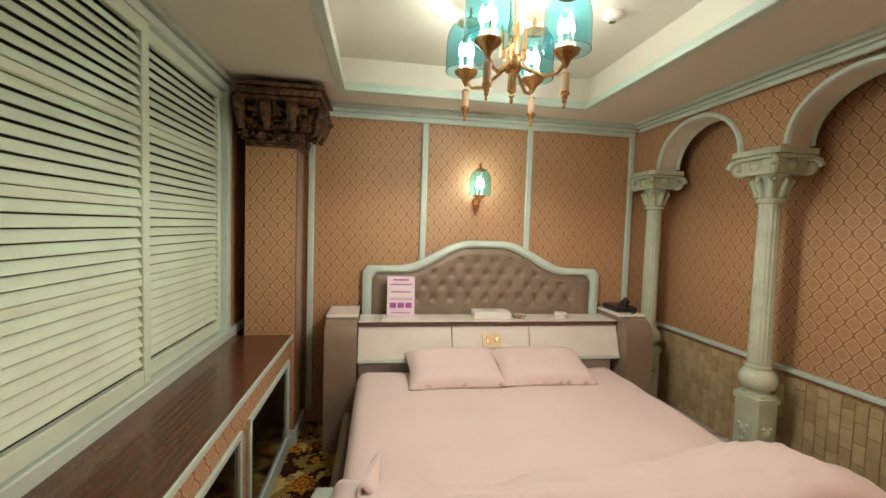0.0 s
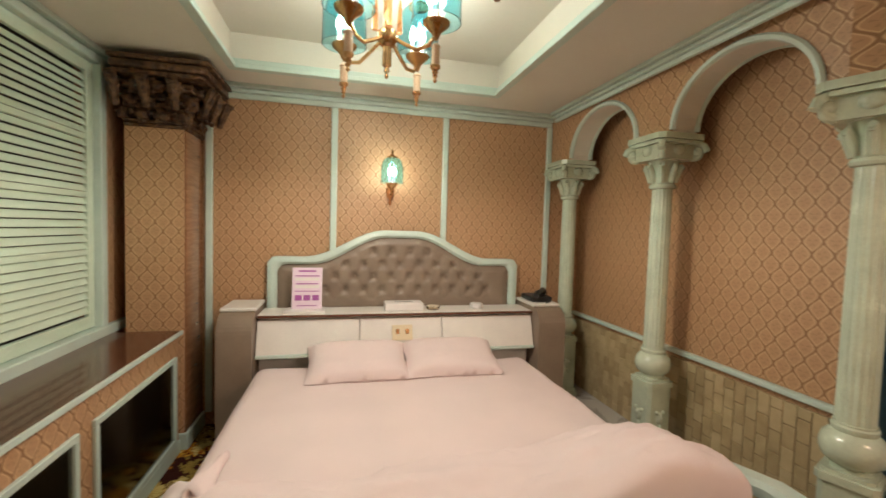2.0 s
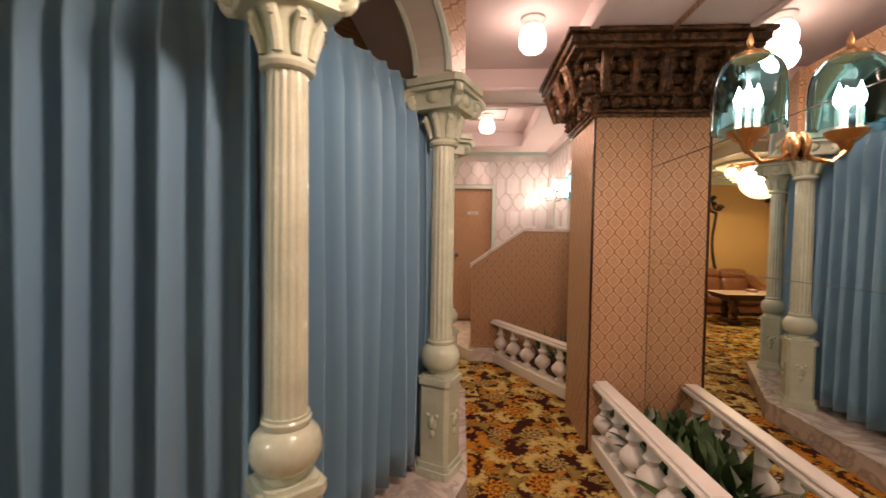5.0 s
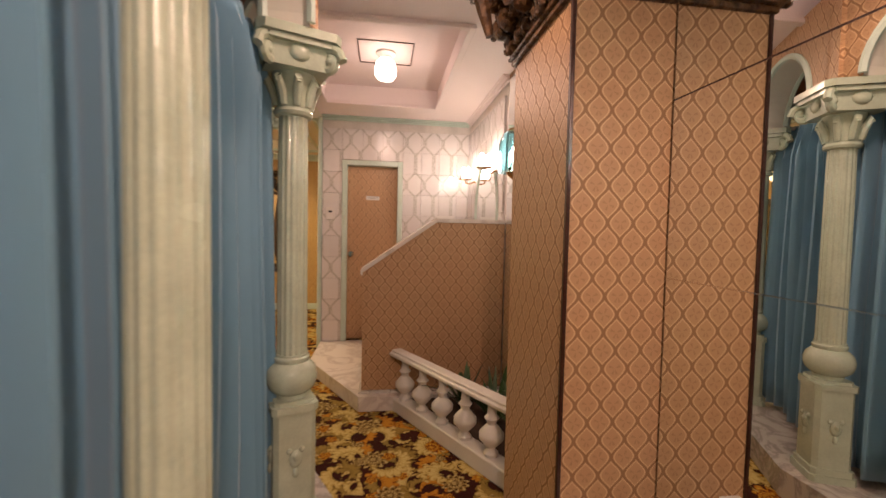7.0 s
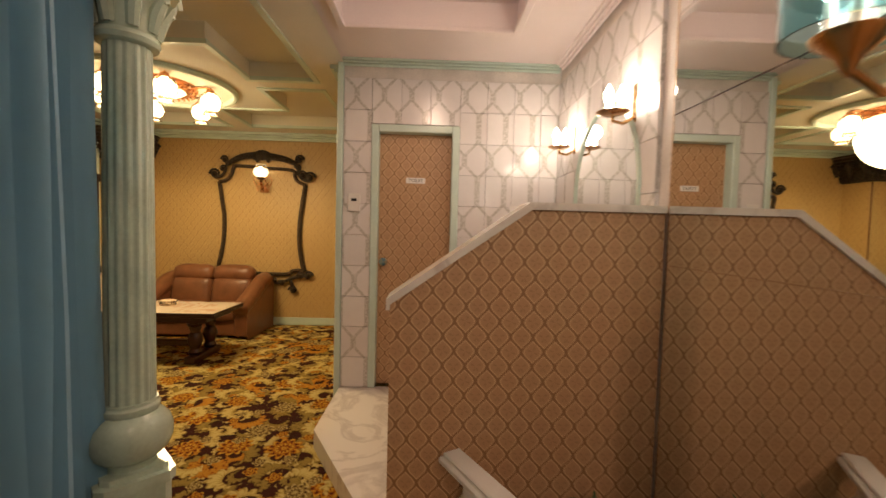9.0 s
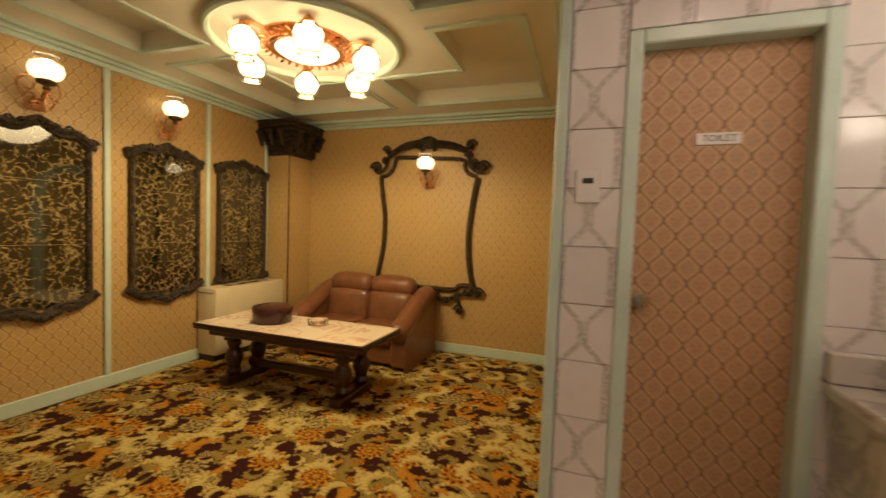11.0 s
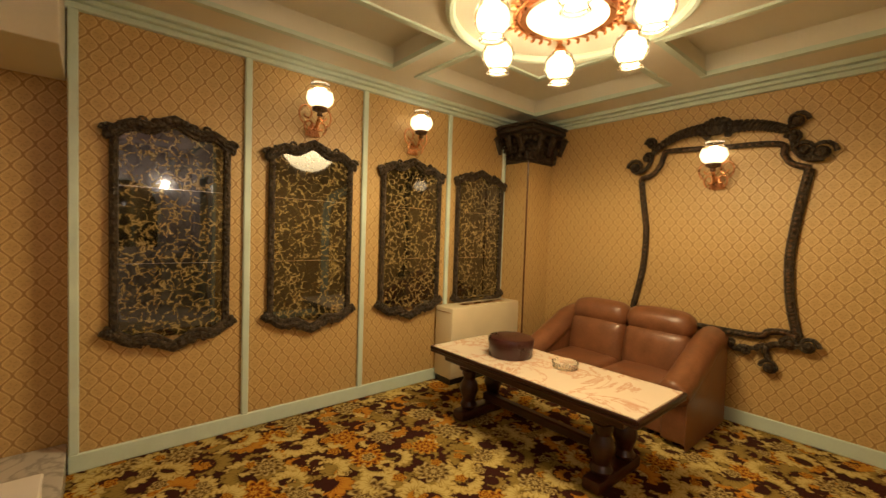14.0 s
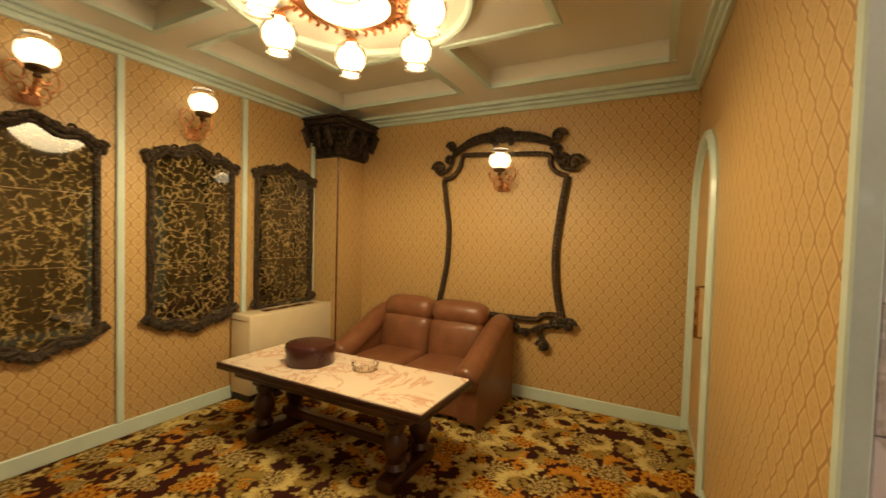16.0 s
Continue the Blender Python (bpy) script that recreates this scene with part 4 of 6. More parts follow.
FX = [0.40 + (2.66 - 0.40) * i / 40 for i in range(41)]
mm = Matrix(((1, 0, 0, 0), (0, 0, 1, 1.66), (0, 1, 0, 0), (0, 0, 0, 1)))
part("footboard_panel", slab([(x, foot_top(x) - 0.05) for x in FX] + [(2.66, 0.06), (0.40, 0.06)], mm, 0.06), LEATHER_TAUPE, bed, "taupe padded footboard panel")
b = bmesh.new()
ring = []
path = [(x, 1.69, foot_top(x)) for x in FX[1:-1]]
path = [(0.42, 2.5, 0.40), (0.405, 2.1, 0.53), (0.395, 1.85, 0.575), (0.405, 1.735, 0.576)] + path + [(2.655, 1.735, 0.576), (2.665, 1.85, 0.575), (2.66, 2.1, 0.53), (2.65, 2.5, 0.40)]
for x, y, z in path:
    i = len(ring)
    a, c = path[max(0, i - 1)], path[min(len(path) - 1, i + 1)]
    d2 = Vector((c[0] - a[0], c[1] - a[1], 0)).normalized()
    nx, ny = -d2.y, d2.x
    ring.append([b.verts.new((x + nx * o2, y + ny * o2, z + h)) for o2, h in ((-0.045, -0.05), (-0.05, -0.01), (-0.035, 0.012), (0.035, 0.012), (0.05, -0.01), (0.045, -0.05))])
for r0, r1 in zip(ring, ring[1:]):
    for k in range(6):
        b.faces.new((r0[k], r0[(k + 1) % 6], r1[(k + 1) % 6], r1[k]))
b.faces.new(ring[0])
b.faces.new(ring[-1])
part("footboard_rim", b, MINT, bed, "thick pale mint rim of the footboard", True)
for x0 in (0.42, 2.58):
    part("side_rail", box(x0, 1.73, 0.0, x0 + 0.05, 3.5, 0.30, 0.012), LEATHER_TAUPE, bed, "taupe side rail")

q = thing("folded_duvet", "pink-white duvet heaped at the foot of the bed", "duvet")
b = box(0.48, 1.79, 0.50, 2.52, 2.28, 0.67, 0.06, seg=4)
bmesh.ops.subdivide_edges(b, edges=[e for e in b.edges if e.calc_length() > 0.3], cuts=48, use_grid_fill=True)
for v in b.verts:
    x, y = v.co.x, v.co.y
    hump = 0.012 + 0.13 * math.exp(-((x - 2.18) / 0.3) ** 2) + 0.015 * math.exp(-((x - 0.7) / 0.25) ** 2) - 0.07
    k = max(0.0, (v.co.z - 0.50) / 0.17)
    ridge = 1 - abs(noise.noise(Vector((x * 5 + y * 4, y * 3 - x * 2, 5)))) * 2
    fold = 0.022 * noise.noise(Vector((x * 4, y * 7, 1))) + 0.026 * max(0.0, ridge - 0.55) + 0.010 * max(0.0, 1 - abs(noise.noise(Vector((x * 9 - y * 7, y * 6 + x * 3, 9)))) * 3)
    v.co.z += k * (hump + fold) - 0.06 * k * max(0, (y - 2.05)) / 0.25
    v.co.y += 0.05 * math.sin(x * 5) * max(0.0, (y - 2.0) / 0.28)
part("cloth", b, LINEN, q, "", True)
# the turned-up corner of the cover
b = bmesh.new()
rows = []
for i in range(9):
    t = i / 8
    row = []
    for j in range(13):
        a = j / 12
        fan = 0.10 * (1 - t) * (a - 0.5)
        row.append(b.verts.new((0.60 + 0.05 * t + 0.9 * fan + 0.018 * math.sin(a * 9 + t * 3) * (1 - t), 2.10 + 0.24 * t + 0.025 * math.cos(a * 11) * (1 - t), 0.585 + 0.05 * t + 0.045 * math.sin(math.pi * a) * (1 - t * t) + 0.01 * math.sin(a * 14))))
    rows.append(row)
for r0, r1 in zip(rows, rows[1:]):
    for i in range(12):
        b.faces.new((r0[i], r0[i + 1], r1[i + 1], r1[i]))
cn = part("turned_corner", b, LINEN, q, "crumpled turned-up corner", True)
cn.modifiers.new("thickness", "SOLIDIFY").thickness = 0.012


def pillow(x0, y0, turn, w=0.66, dd=0.42):
    o = thing("pillow", "plump pink-white pillow lying on the bed", "pillow", "pillows on the bed", pose(x0, y0, 0.545, 16, 0, turn))
    b = bmesh.new()
    n = 22
    g = {}
    for side in (1, -1):
        for i in range(n + 1):
            for j in range(n + 1):
                u, v = i / n * 2 - 1, j / n * 2 - 1
                pinch = 1 - 0.06 * (1 - abs(u * v)) * max(abs(u), abs(v)) ** 4
                h = 0.085 * ((1 - u ** 4) * (1 - v ** 4)) ** 0.55
                h += 0.012 * noise.noise(Vector((u * 3 + x0 * 7, v * 3, side))) * (1 - max(abs(u), abs(v)))
                h += 0.006 * abs(noise.noise(Vector((u * 9 + x0, v * 6, 4)))) * (1 - u ** 6)
                g[side, i, j] = b.verts.new((u * w / 2 * pinch, v * dd / 2 * pinch, 0.07 + side * h))
    for side in (1, -1):
        for i in range(n):
            for j in range(n):
                b.faces.new((g[side, i, j], g[side, i + 1, j], g[side, i + 1, j + 1], g[side, i, j + 1]))
    bmesh.ops.remove_doubles(b, verts=b.verts, dist=0.0005)
    part("cover", b, LINEN, o, "", True)


pillow(1.17, 3.44, 1)
pillow(1.805, 3.44, -2)

# headboard
hb = thing("headboard", "tufted taupe leather headboard in a curved mint frame", "headboard")


def hb_top(x):
    t = abs(x - 1.51) / 1.0
    if t > 1:
        t = 1
    s = min(1.0, max(0.0, (t - 0.12) / 0.62))
    end = max(0.0, 0.06 - min(x - 0.515, 2.505 - x)) / 0.06
    return 1.268 + 0.215 * (0.5 + 0.5 * math.cos(math.pi * s)) - 0.05 * (1 - math.sqrt(max(0.0, 1 - end * end)))


HX = [0.515 + (2.505 - 0.515) * i / 60 for i in range(61)]
b = bmesh.new()
top = [(0.515, 0.87)] + [(x, hb_top(x)) for x in HX] + [(2.505, 0.87)]
inn = [(0.585, 0.87)] + [(0.585 + (x - 0.515) * (1.85 / 1.99), hb_top(x) - 0.058) for x in HX] + [(2.435, 0.87)]
lay = [[b.verts.new((x, yy, z)) for x, z in ol] for ol, yy in ((top, 3.995), (top, 3.945), ([((x * 0.65 + a * 0.35), (z * 0.65 + c * 0.35)) for (x, z), (a, c) in zip(top, inn)], 3.93), ([((x * 0.3 + a * 0.7), (z * 0.3 + c * 0.7)) for (x, z), (a, c) in zip(top, inn)], 3.93), (inn, 3.95), (inn, 3.995))]
for r0, r1 in zip(lay, lay[1:]):
    for i in range(len(r0) - 1):
        b.faces.new((r0[i], r0[i + 1], r1[i + 1], r1[i]))
part("headboard_frame", b, MINT, hb, "pale mint curved frame", True)
b = bmesh.new()
nx, nz = 120, 44
grid = {}
for i in range(nx + 1):
    x = 0.585 + 1.85 * i / nx
    zt = hb_top(0.515 + (x - 0.585) * 1.99 / 1.85) - 0.058
    for j in range(nz + 1):
        z = 0.87 + (zt - 0.87) * j / nz
        sx, sz = 0.145, 0.10
        u, v = (x - 1.51) / sx, (z - 1.02) / sz
        r = 9.0
        for uu, vv in ((round(u), 2 * round(v / 2)), (round(u - 0.5) + 0.5, 2 * round((v - 1) / 2) + 1)):
            r = min(r, math.hypot((u - uu) * sx, (v - vv) * sz))
        crease = min(abs(((u + v / 2) + 0.5) % 1 - 0.5), abs(((u - v / 2) + 0.5) % 1 - 0.5))
        edge = min(1.0, min(x - 0.585, 2.435 - x, zt - z) / 0.05)
        tuft = -0.030 * math.exp(-(r / 0.026) ** 2) - 0.008 * math.exp(-(crease / 0.07) ** 2)
        inside = min(1.0, max(0.0, min(x - 0.72, 2.30 - x, zt - z - 0.03, z - 0.93) / 0.05))
        grid[i, j] = b.verts.new((x, 3.968 - 0.022 * max(0, edge) - tuft * inside, z))
for i in range(nx):
    for j in range(nz):
        b.faces.new((grid[i, j], grid[i + 1, j], grid[i + 1, j + 1], grid[i, j + 1]))
part("padding", b, LEATHER_TAUPE, hb, "buttoned taupe leather", True)
for v in range(-1, 5):
    for ui in range(-7, 8):
        u = ui + (0.5 if v % 2 else 0)
        x, z = 1.51 + u * 0.145, 1.02 + v * 0.10
        if 0.76 < x < 2.26 and z > 0.95 and z < hb_top(x) - 0.12:
            part("button", blob(x, 3.968, z, 0.011, 0.007, 0.011, sub=1), LEATHER_TAUPE, hb)

# console behind the pillows
c = thing("bedhead_console", "white bedside console with sloping panels and a wooden shelf", "console")
part("shelf", box(0.50, 3.66, 0.862, 2.52, 3.925, 0.885, 0.005), WHITE_PAINT, c)
part("shelf_lip", box(0.50, 3.645, 0.866, 2.52, 3.66, 0.883, 0.003), WOOD_TOP, c, "brown wooden edge")
mm = Matrix(((0, 0, 1, 0), (1, 0, 0, 0), (0, 1, 0, 0), (0, 0, 0, 1)))
for x0, x1 in ((0.503, 1.183), (1.190, 1.786), (1.793, 2.517)):
    m2 = mm.copy()
    m2[0][3] = x0
    part("panel", slab([(3.675, 0.845), (3.605, 0.625), (3.70, 0.625), (3.72, 0.845)], m2, x1 - x0), WHITE_PAINT, c, "white sloping panel")
part("rail", box(0.50, 3.595, 0.60, 2.52, 3.70, 0.624, 0.004), MINT, c)
part("back", box(0.505, 3.72, 0.0, 2.515, 3.92, 0.86), WHITE_PAINT, c)
sp = part("switch_plate", box(-0.075, -0.006, -0.055, 0.075, 0.0, 0.055, 0.003), CREAM, c, "cream light switch plate")
sp.matrix_basis = pose(1.49, 3.636, 0.745, -17, 0, 0)
for xx in (-0.035, 0.035):
    kb = part("switch", box(xx - 0.012, -0.012, -0.01, xx + 0.012, -0.006, 0.025, 0.002), BRASS, sp)
for nm, x0, x1 in (("l", 0.28, 0.495), ("r", 2.525, 2.745)):
    o = thing("bedside_block", "taupe leather bedside block with rounded front and pale top", "bedside cabinet", "bedside blocks")
    pts = [(3.99, 0.0), (3.99, 0.915), (3.66, 0.915)] + [(3.66 - 0.13 * math.sin(a), 0.785 + 0.13 * math.cos(a)) for a in (math.pi / 2 * i / 8 for i in range(9))] + [(3.53, 0.0)]
    m2 = mm.copy()
    m2[0][3] = x0
    part("body", slab(pts, m2, x1 - x0), LEATHER_TAUPE, o)
    part("top", box(x0 - 0.005, 3.64, 0.916, x1 + 0.005, 3.98, 0.94, 0.006), WHITE_PAINT, o, "pale top plate")

# things on the shelf
o = thing("menu_card", "pink printed card standing on a white tray", "card stand")
part("tray", box(0.665, 3.70, 0.885, 0.945, 3.87, 0.898, 0.004), PLASTIC, o)
cd = part("card", box(-0.105, -0.004, 0, 0.105, 0.004, 0.30, 0.001), PAPER_PINK, o)
cd.matrix_basis = pose(0.81, 3.80, 0.898, -8, 0, 0)
for zz, ww, hh, cc in ((0.268, 0.12, 0.012, INK), (0.235, 0.17, 0.008, INK), (0.205, 0.17, 0.02, PLASTIC), (0.178, 0.15, 0.008, INK), (0.15, 0.17, 0.022, PLASTIC), (0.125, 0.17, 0.006, INK), (0.02, 0.14, 0.006, INK)):
    part("print", box(-ww / 2, -0.0055, zz, ww / 2, -0.0045, zz + hh), cc, cd)
for xx in (-0.06, 0, 0.06):
    part("picture", box(xx - 0.024, -0.0055, 0.06, xx + 0.024, -0.0045, 0.10), INK, cd)
o = thing("tissue_box", "white tissue box on the shelf", "box")
part("body", box(1.37, 3.72, 0.885, 1.66, 3.85, 0.945, 0.006), PLASTIC, o)
part("slot", box(1.45, 3.78, 0.9452, 1.58, 3.79, 0.9465), BLACK, o)
o = thing("ashtray", "small glass ashtray on the shelf", "ashtray")
part("dish", lathe([(0.001, 0.008), (0.04, 0.008), (0.05, 0.025), (0.056, 0.025), (0.05, 0.0), (0.001, 0.0)], 20, None, (1.745, 3.78, 0.886)), AMBER_GLASS, o, "", True)
o = thing("soap_dish", "small round white pot on the shelf", "pot")
part("body", lathe([(0.001, 0), (0.045, 0), (0.052, 0.01), (0.052, 0.035), (0.045, 0.04), (0.001, 0.04)], 20, None, (2.10, 3.79, 0.886)), PLASTIC, o, "", True)
o = thing("telephone", "black telephone on the bedside block", "telephone")
part("base", box(2.54, 3.70, 0.94, 2.72, 3.93, 0.985, 0.015, seg=2), BLACK, o)
hs = tube([(2.55, 3.66, 1.0), (2.57, 3.68, 1.02), (2.64, 3.76, 1.025), (2.70, 3.84, 1.02), (2.72, 3.86, 1.0)], 0.02, 8, None, (0.028, 0.024, 0.016, 0.024, 0.028))
part("handset", hs, BLACK, o, "black handset", True)
part("cord", tube([(2.66 + 0.02 * math.cos(i), 3.66 + 0.008 * math.sin(i * 2), 0.955 - 0.004 * i) for i in range(12)], 0.006, 6), BLACK, o, "", True)

# ---------------- window wall ----------------
win = thing("window_1", "pale green louvred sliding shutters over the window", "window shutters")
win["kind"] = "structure"
# dark sheet added behind the slats as the shade in their gaps
part("shade_backing", box(-0.54, 0.60, 0.80, -0.50, 3.60, 2.46), GAP_SHADE, win)
for x0, y0, y1 in ((-0.385, 2.60, 3.56), (-0.35, 1.62, 2.64), (-0.385, 0.62, 1.66)):
    sh = part("shutter_frame", box(x0 - 0.03, y0, 0.86, x0, y0 + 0.055, 2.41, 0.004), LOUVRE, win)
    b = box(x0 - 0.03, y1 - 0.055, 0.86, x0, y1, 2.41, 0.004)
    box(x0 - 0.03, y0 + 0.055, 0.86, x0, y1 - 0.055, 0.93, 0.004, bm=b)
    box(x0 - 0.03, y0 + 0.055, 2.35, x0, y1 - 0.055, 2.41, 0.004, bm=b)
    part("stile_and_rails", b, LOUVRE, sh)
    sb = box(-0.0208, y0 + 0.056, -0.0028, 0.0208, y1 - 0.056, 0.0028, 0.0012)
    me = None
    levels = (0.93, 1.31, 1.645, 1.98, 2.35)
    for za, zb in zip(levels, levels[1:]):
        if za > 1:
            part("cross_rail", box(x0 - 0.026, y0 + 0.055, za - 0.016, x0 - 0.004, y1 - 0.055, za + 0.016, 0.003), LOUVRE, sh)
        n = round((zb - za - 0.03) / 0.0435)
        for i in range(n):
            z = za + 0.016 + (zb - za - 0.032) * (i + 0.5) / n
            if me is None:
                sl = part("slat", sb, LOUVRE, sh)
                me = sl.data
            else:
                sl = new("slat", me)
                sl.parent = sh
            sl.matrix_basis = pose(x0 - 0.015, 0, z, 0, 61, 0)
b = box(-0.42, 3.565, 0.80, -0.345, 3.625, 2.46, 0.006)
box(-0.42, 0.56, 2.415, -0.345, 3.565, 2.46, 0.006, bm=b)
part("window_frame", b, MINT, win)
part("window_sill", box(-0.42, 0.56, 0.79, -0.335, 4.0, 0.855, 0.006), MINT, win)
ws = thing("window_bench", "long cabinet under the window with brown wooden top and patterned front", "cabinet")
part("top", box(-0.419, 0.3, 0.772, 0.045, 3.655, 0.797, 0.006), WOOD_TOP, ws, "varnished brown top")
part("top_edge", box(0.046, 0.3, 0.772, 0.056, 3.655, 0.80, 0.002), MINT, ws)
part("front", box(0.01, 0.3, 0.0, 0.035, 3.635, 0.771), PAPER_BED, ws, "patterned wallpapered front")
part("end", box(-0.418, 3.62, 0.0, 0.009, 3.64, 0.771), PAPER_BED, ws)
for y0, y1 in ((2.72, 3.54), (1.72, 2.55), (0.75, 1.56)):
    pn = part("glass_panel", box(0.036, y0, 0.12, 0.040, y1, 0.62), SMOKED, ws, "dark smoked mirror panel")
    b = None
    for a in ((y0 - 0.03, 0.09, y1 + 0.03, 0.12), (y0 - 0.03, 0.62, y1 + 0.03, 0.65), (y0 - 0.03, 0.12, y0, 0.62), (y1, 0.12, y1 + 0.03, 0.62)):
        b = box(0.0355, a[0], a[1], 0.053, a[2], a[3], 0.003, bm=b)
    part("panel_frame", b, MINT, pn)
part("skirting", box(0.036, 0.3, 0.0, 0.05, 3.63, 0.085, 0.004), MINT, ws)

# ---------------- lamps ----------------
BELL = [(0.046, 0.238), (0.066, 0.230), (0.084, 0.213), (0.096, 0.188), (0.103, 0.155), (0.105, 0.11), (0.105, 0.05), (0.106, 0.0)]


def bell_lamp_parts(o, x, y, z, s, watts, candles=3):
    """A bell glass with brass cup, finial and candle bulbs; z is the glass's lower edge."""
    g = part("shade", lathe([(r * s, h * s) for r, h in BELL] + [((r - 0.004) * s, h * s) for r, h in BELL[::-1]], 32, None, (x, y, z)), TEAL_GLASS, o, "teal glass bell shade", True)
    g.visible_shadow = False
    cp = part("cup", lathe([(0.004, -0.075 * s), (0.014 * s, -0.06 * s), (0.022 * s, -0.04 * s), (0.055 * s, -0.012 * s), (0.06 * s, 0.0), (0.02 * s, 0.004)], 20, None, (x, y, z)), BRASS, o, "brass cup", True)
    part("cap", lathe([(0.052 * s, 0.236 * s), (0.054 * s, 0.245 * s), (0.02 * s, 0.26 * s), (0.008, 0.275 * s), (0.012, 0.29 * s), (0.002, 0.32 * s)], 20, None, (x, y, z)), BRASS, o, "", True)
    for i in range(candles):
        a = 2 * math.pi * i / candles + 0.5
        px, py = x + 0.03 * s * math.cos(a), y + 0.03 * s * math.sin(a)
        part("candle", lathe([(0.009 * s, 0.0), (0.009 * s, 0.07 * s), (0.001, 0.072 * s)], 10, None, (px, py, z)), PLASTIC, o)
        part("bulb", lathe([(0.004, 0.072 * s), (0.014 * s, 0.09 * s), (0.015 * s, 0.11 * s), (0.006 * s, 0.14 * s), (0.001, 0.155 * s)], 10, None, (px, py, z)), BULB, o, "lit bulb", True)
    point_light(x, y, z + 0.11 * s, watts, COOL, 0.03)


ch = thing("chandelier", "brass chandelier with four teal bell shades", "chandelier")
CX, CY, CZ = 1.24, 2.60, 2.30
part("stem", lathe([(0.002, -0.12), (0.01, -0.11), (0.006, -0.095), (0.014, -0.085), (0.010, -0.07), (0.022, -0.06), (0.02, 0.02), (0.035, 0.03), (0.045, 0.05), (0.045, 0.085), (0.03, 0.10), (0.014, 0.12), (0.02, 0.16), (0.02, 0.24), (0.01, 0.26), (0.01, 0.38), (0.05, 0.395), (0.055, 0.404)], 24, None, (CX, CY, CZ)), BRASS, ch, "", True)
for i in range(4):
    a = math.pi / 4 + i * math.pi / 2 + 0.05
    ca, sa = math.cos(a), math.sin(a)
    R = 0.255
    part("arm", tube([(CX + r * ca, CY + r * sa, CZ + h) for r, h in ((0.03, 0.06), (0.09, 0.02), (0.16, -0.02), (0.22, -0.01), (0.245, 0.02), (R, 0.05))], 0.009, 8), BRASS, ch, "", True)
    part("drop", lathe([(0.002, -0.235), (0.009, -0.225), (0.005, -0.215), (0.012, -0.205), (0.008, -0.198), (0.015, -0.19), (0.011, -0.182), (0.022, -0.172), (0.022, -0.162)], 16, None, (CX + R * ca, CY + R * sa, CZ + 0.06)), BRASS, ch, "turned brass finial", True)
    part("sleeve", lathe([(0.018, -0.162), (0.018, -0.085), (0.022, -0.083), (0.012, -0.07)], 16, None, (CX + R * ca, CY + R * sa, CZ + 0.06)), IVORY, ch, "ivory candle sleeve", True)
    part("spike", lathe([(0.014, 0.0), (0.008, 0.12), (0.001, 0.16)], 10, None, (CX + 0.055 * math.cos(a + 0.78), CY + 0.055 * math.sin(a + 0.78), CZ + 0.09)), COPPER, ch)
    bell_lamp_parts(ch, CX + R * ca, CY + R * sa, CZ + 0.055 + 0.02, 1.0, BED_W)

down_light(CX, CY, 2.10, BED_DOWN, COOL, 0.2)


def wall_bell_lamp(x, y, z, out, s, label, watts, wall, plume=True):
    o = thing("wall_lamp", label, "wall lamp")
    bell_lamp_parts(o, x, y, z, s, watts)
    ox, oy = out
    wx, wy = (x - ox * wall, y - oy * wall)
    part("arm", tube([(x, y, z - 0.06 * s), (x - ox * wall * 0.3, y - oy * wall * 0.3, z - 0.10 * s), (x - ox * wall * 0.7, y - oy * wall * 0.7, z - 0.09 * s), (wx, wy, z - 0.05 * s)], 0.009, 8), BRASS, o, "brass arm", True)
    if not plume:
        part("back_plate", lathe([(0.002, -0.05), (0.02, -0.045), (0.036, -0.02), (0.04, 0.0), (0.036, 0.02), (0.02, 0.045), (0.002, 0.05)], 20, None, (wx + ox * 0.014, wy + oy * 0.014, z - 0.05 * s), squash=(1, 0.4)), BRASS, o, "round brass boss", True)
        return o
    part("back_plate", lathe([(0.002, -0.2 * s), (0.012, -0.18 * s), (0.008, -0.15 * s), (0.025, -0.1 * s), (0.032, -0.05 * s), (0.022, 0.0), (0.002, 0.03 * s)], 16, None, (wx + ox * 0.012, wy + oy * 0.012, z), squash=(0.5, 1) if ox else (1, 0.5)), COPPER, o, "", True)
    return o


wall_bell_lamp(1.415, 3.87, 1.845, (0, -1), 0.82, "teal glass wall lamp above the headboard", BED_SCONCE, 0.13)
wall_bell_lamp(3.64, -0.63, 1.72, (0, 1), 1.05, "teal glass wall lamp on the corridor mirror", TEAL_W, 0.16, False)
wall_bell_lamp(5.72, -0.58, 1.67, (0, 1), 0.95, "teal glass wall lamp beyond the pillar", TEAL_W, 0.21, False)

for gx, gy in ((2.76, -0.05), (4.78, -0.05), (6.80, 0.14)):
    o = thing("ceiling_lamp", "lit round glass ceiling globe in a recess", "ceiling lamp", "corridor ceiling globes")
    part("base", lathe([(0.075, 0.0), (0.075, -0.012), (0.05, -0.03), (0.045, -0.05)], 24, None, (gx, gy, 2.704 if gx > 3 else 2.503)), WHITE_PAINT, o, "", True)
    g = part("globe", lathe([(0.045, -0.045), (0.07, -0.07), (0.085, -0.12), (0.082, -0.17), (0.06, -0.20), (0.001, -0.21)], 24, None, (gx, gy, 2.704 if gx > 3 else 2.503)), GLOBE, o, "lit frosted globe", True)
    g.visible_shadow = False
    point_light(gx, gy, 2.58 if gx > 3 else 2.40, CORR_W * (3.2 if gx < 3 else 1.0), WHITE, 0.08)
    down_light(gx, gy, 2.46 if gx > 3 else 2.26, CORR_DOWN * (4.5 if gx < 3 else 1.0), WHITE, 0.09)

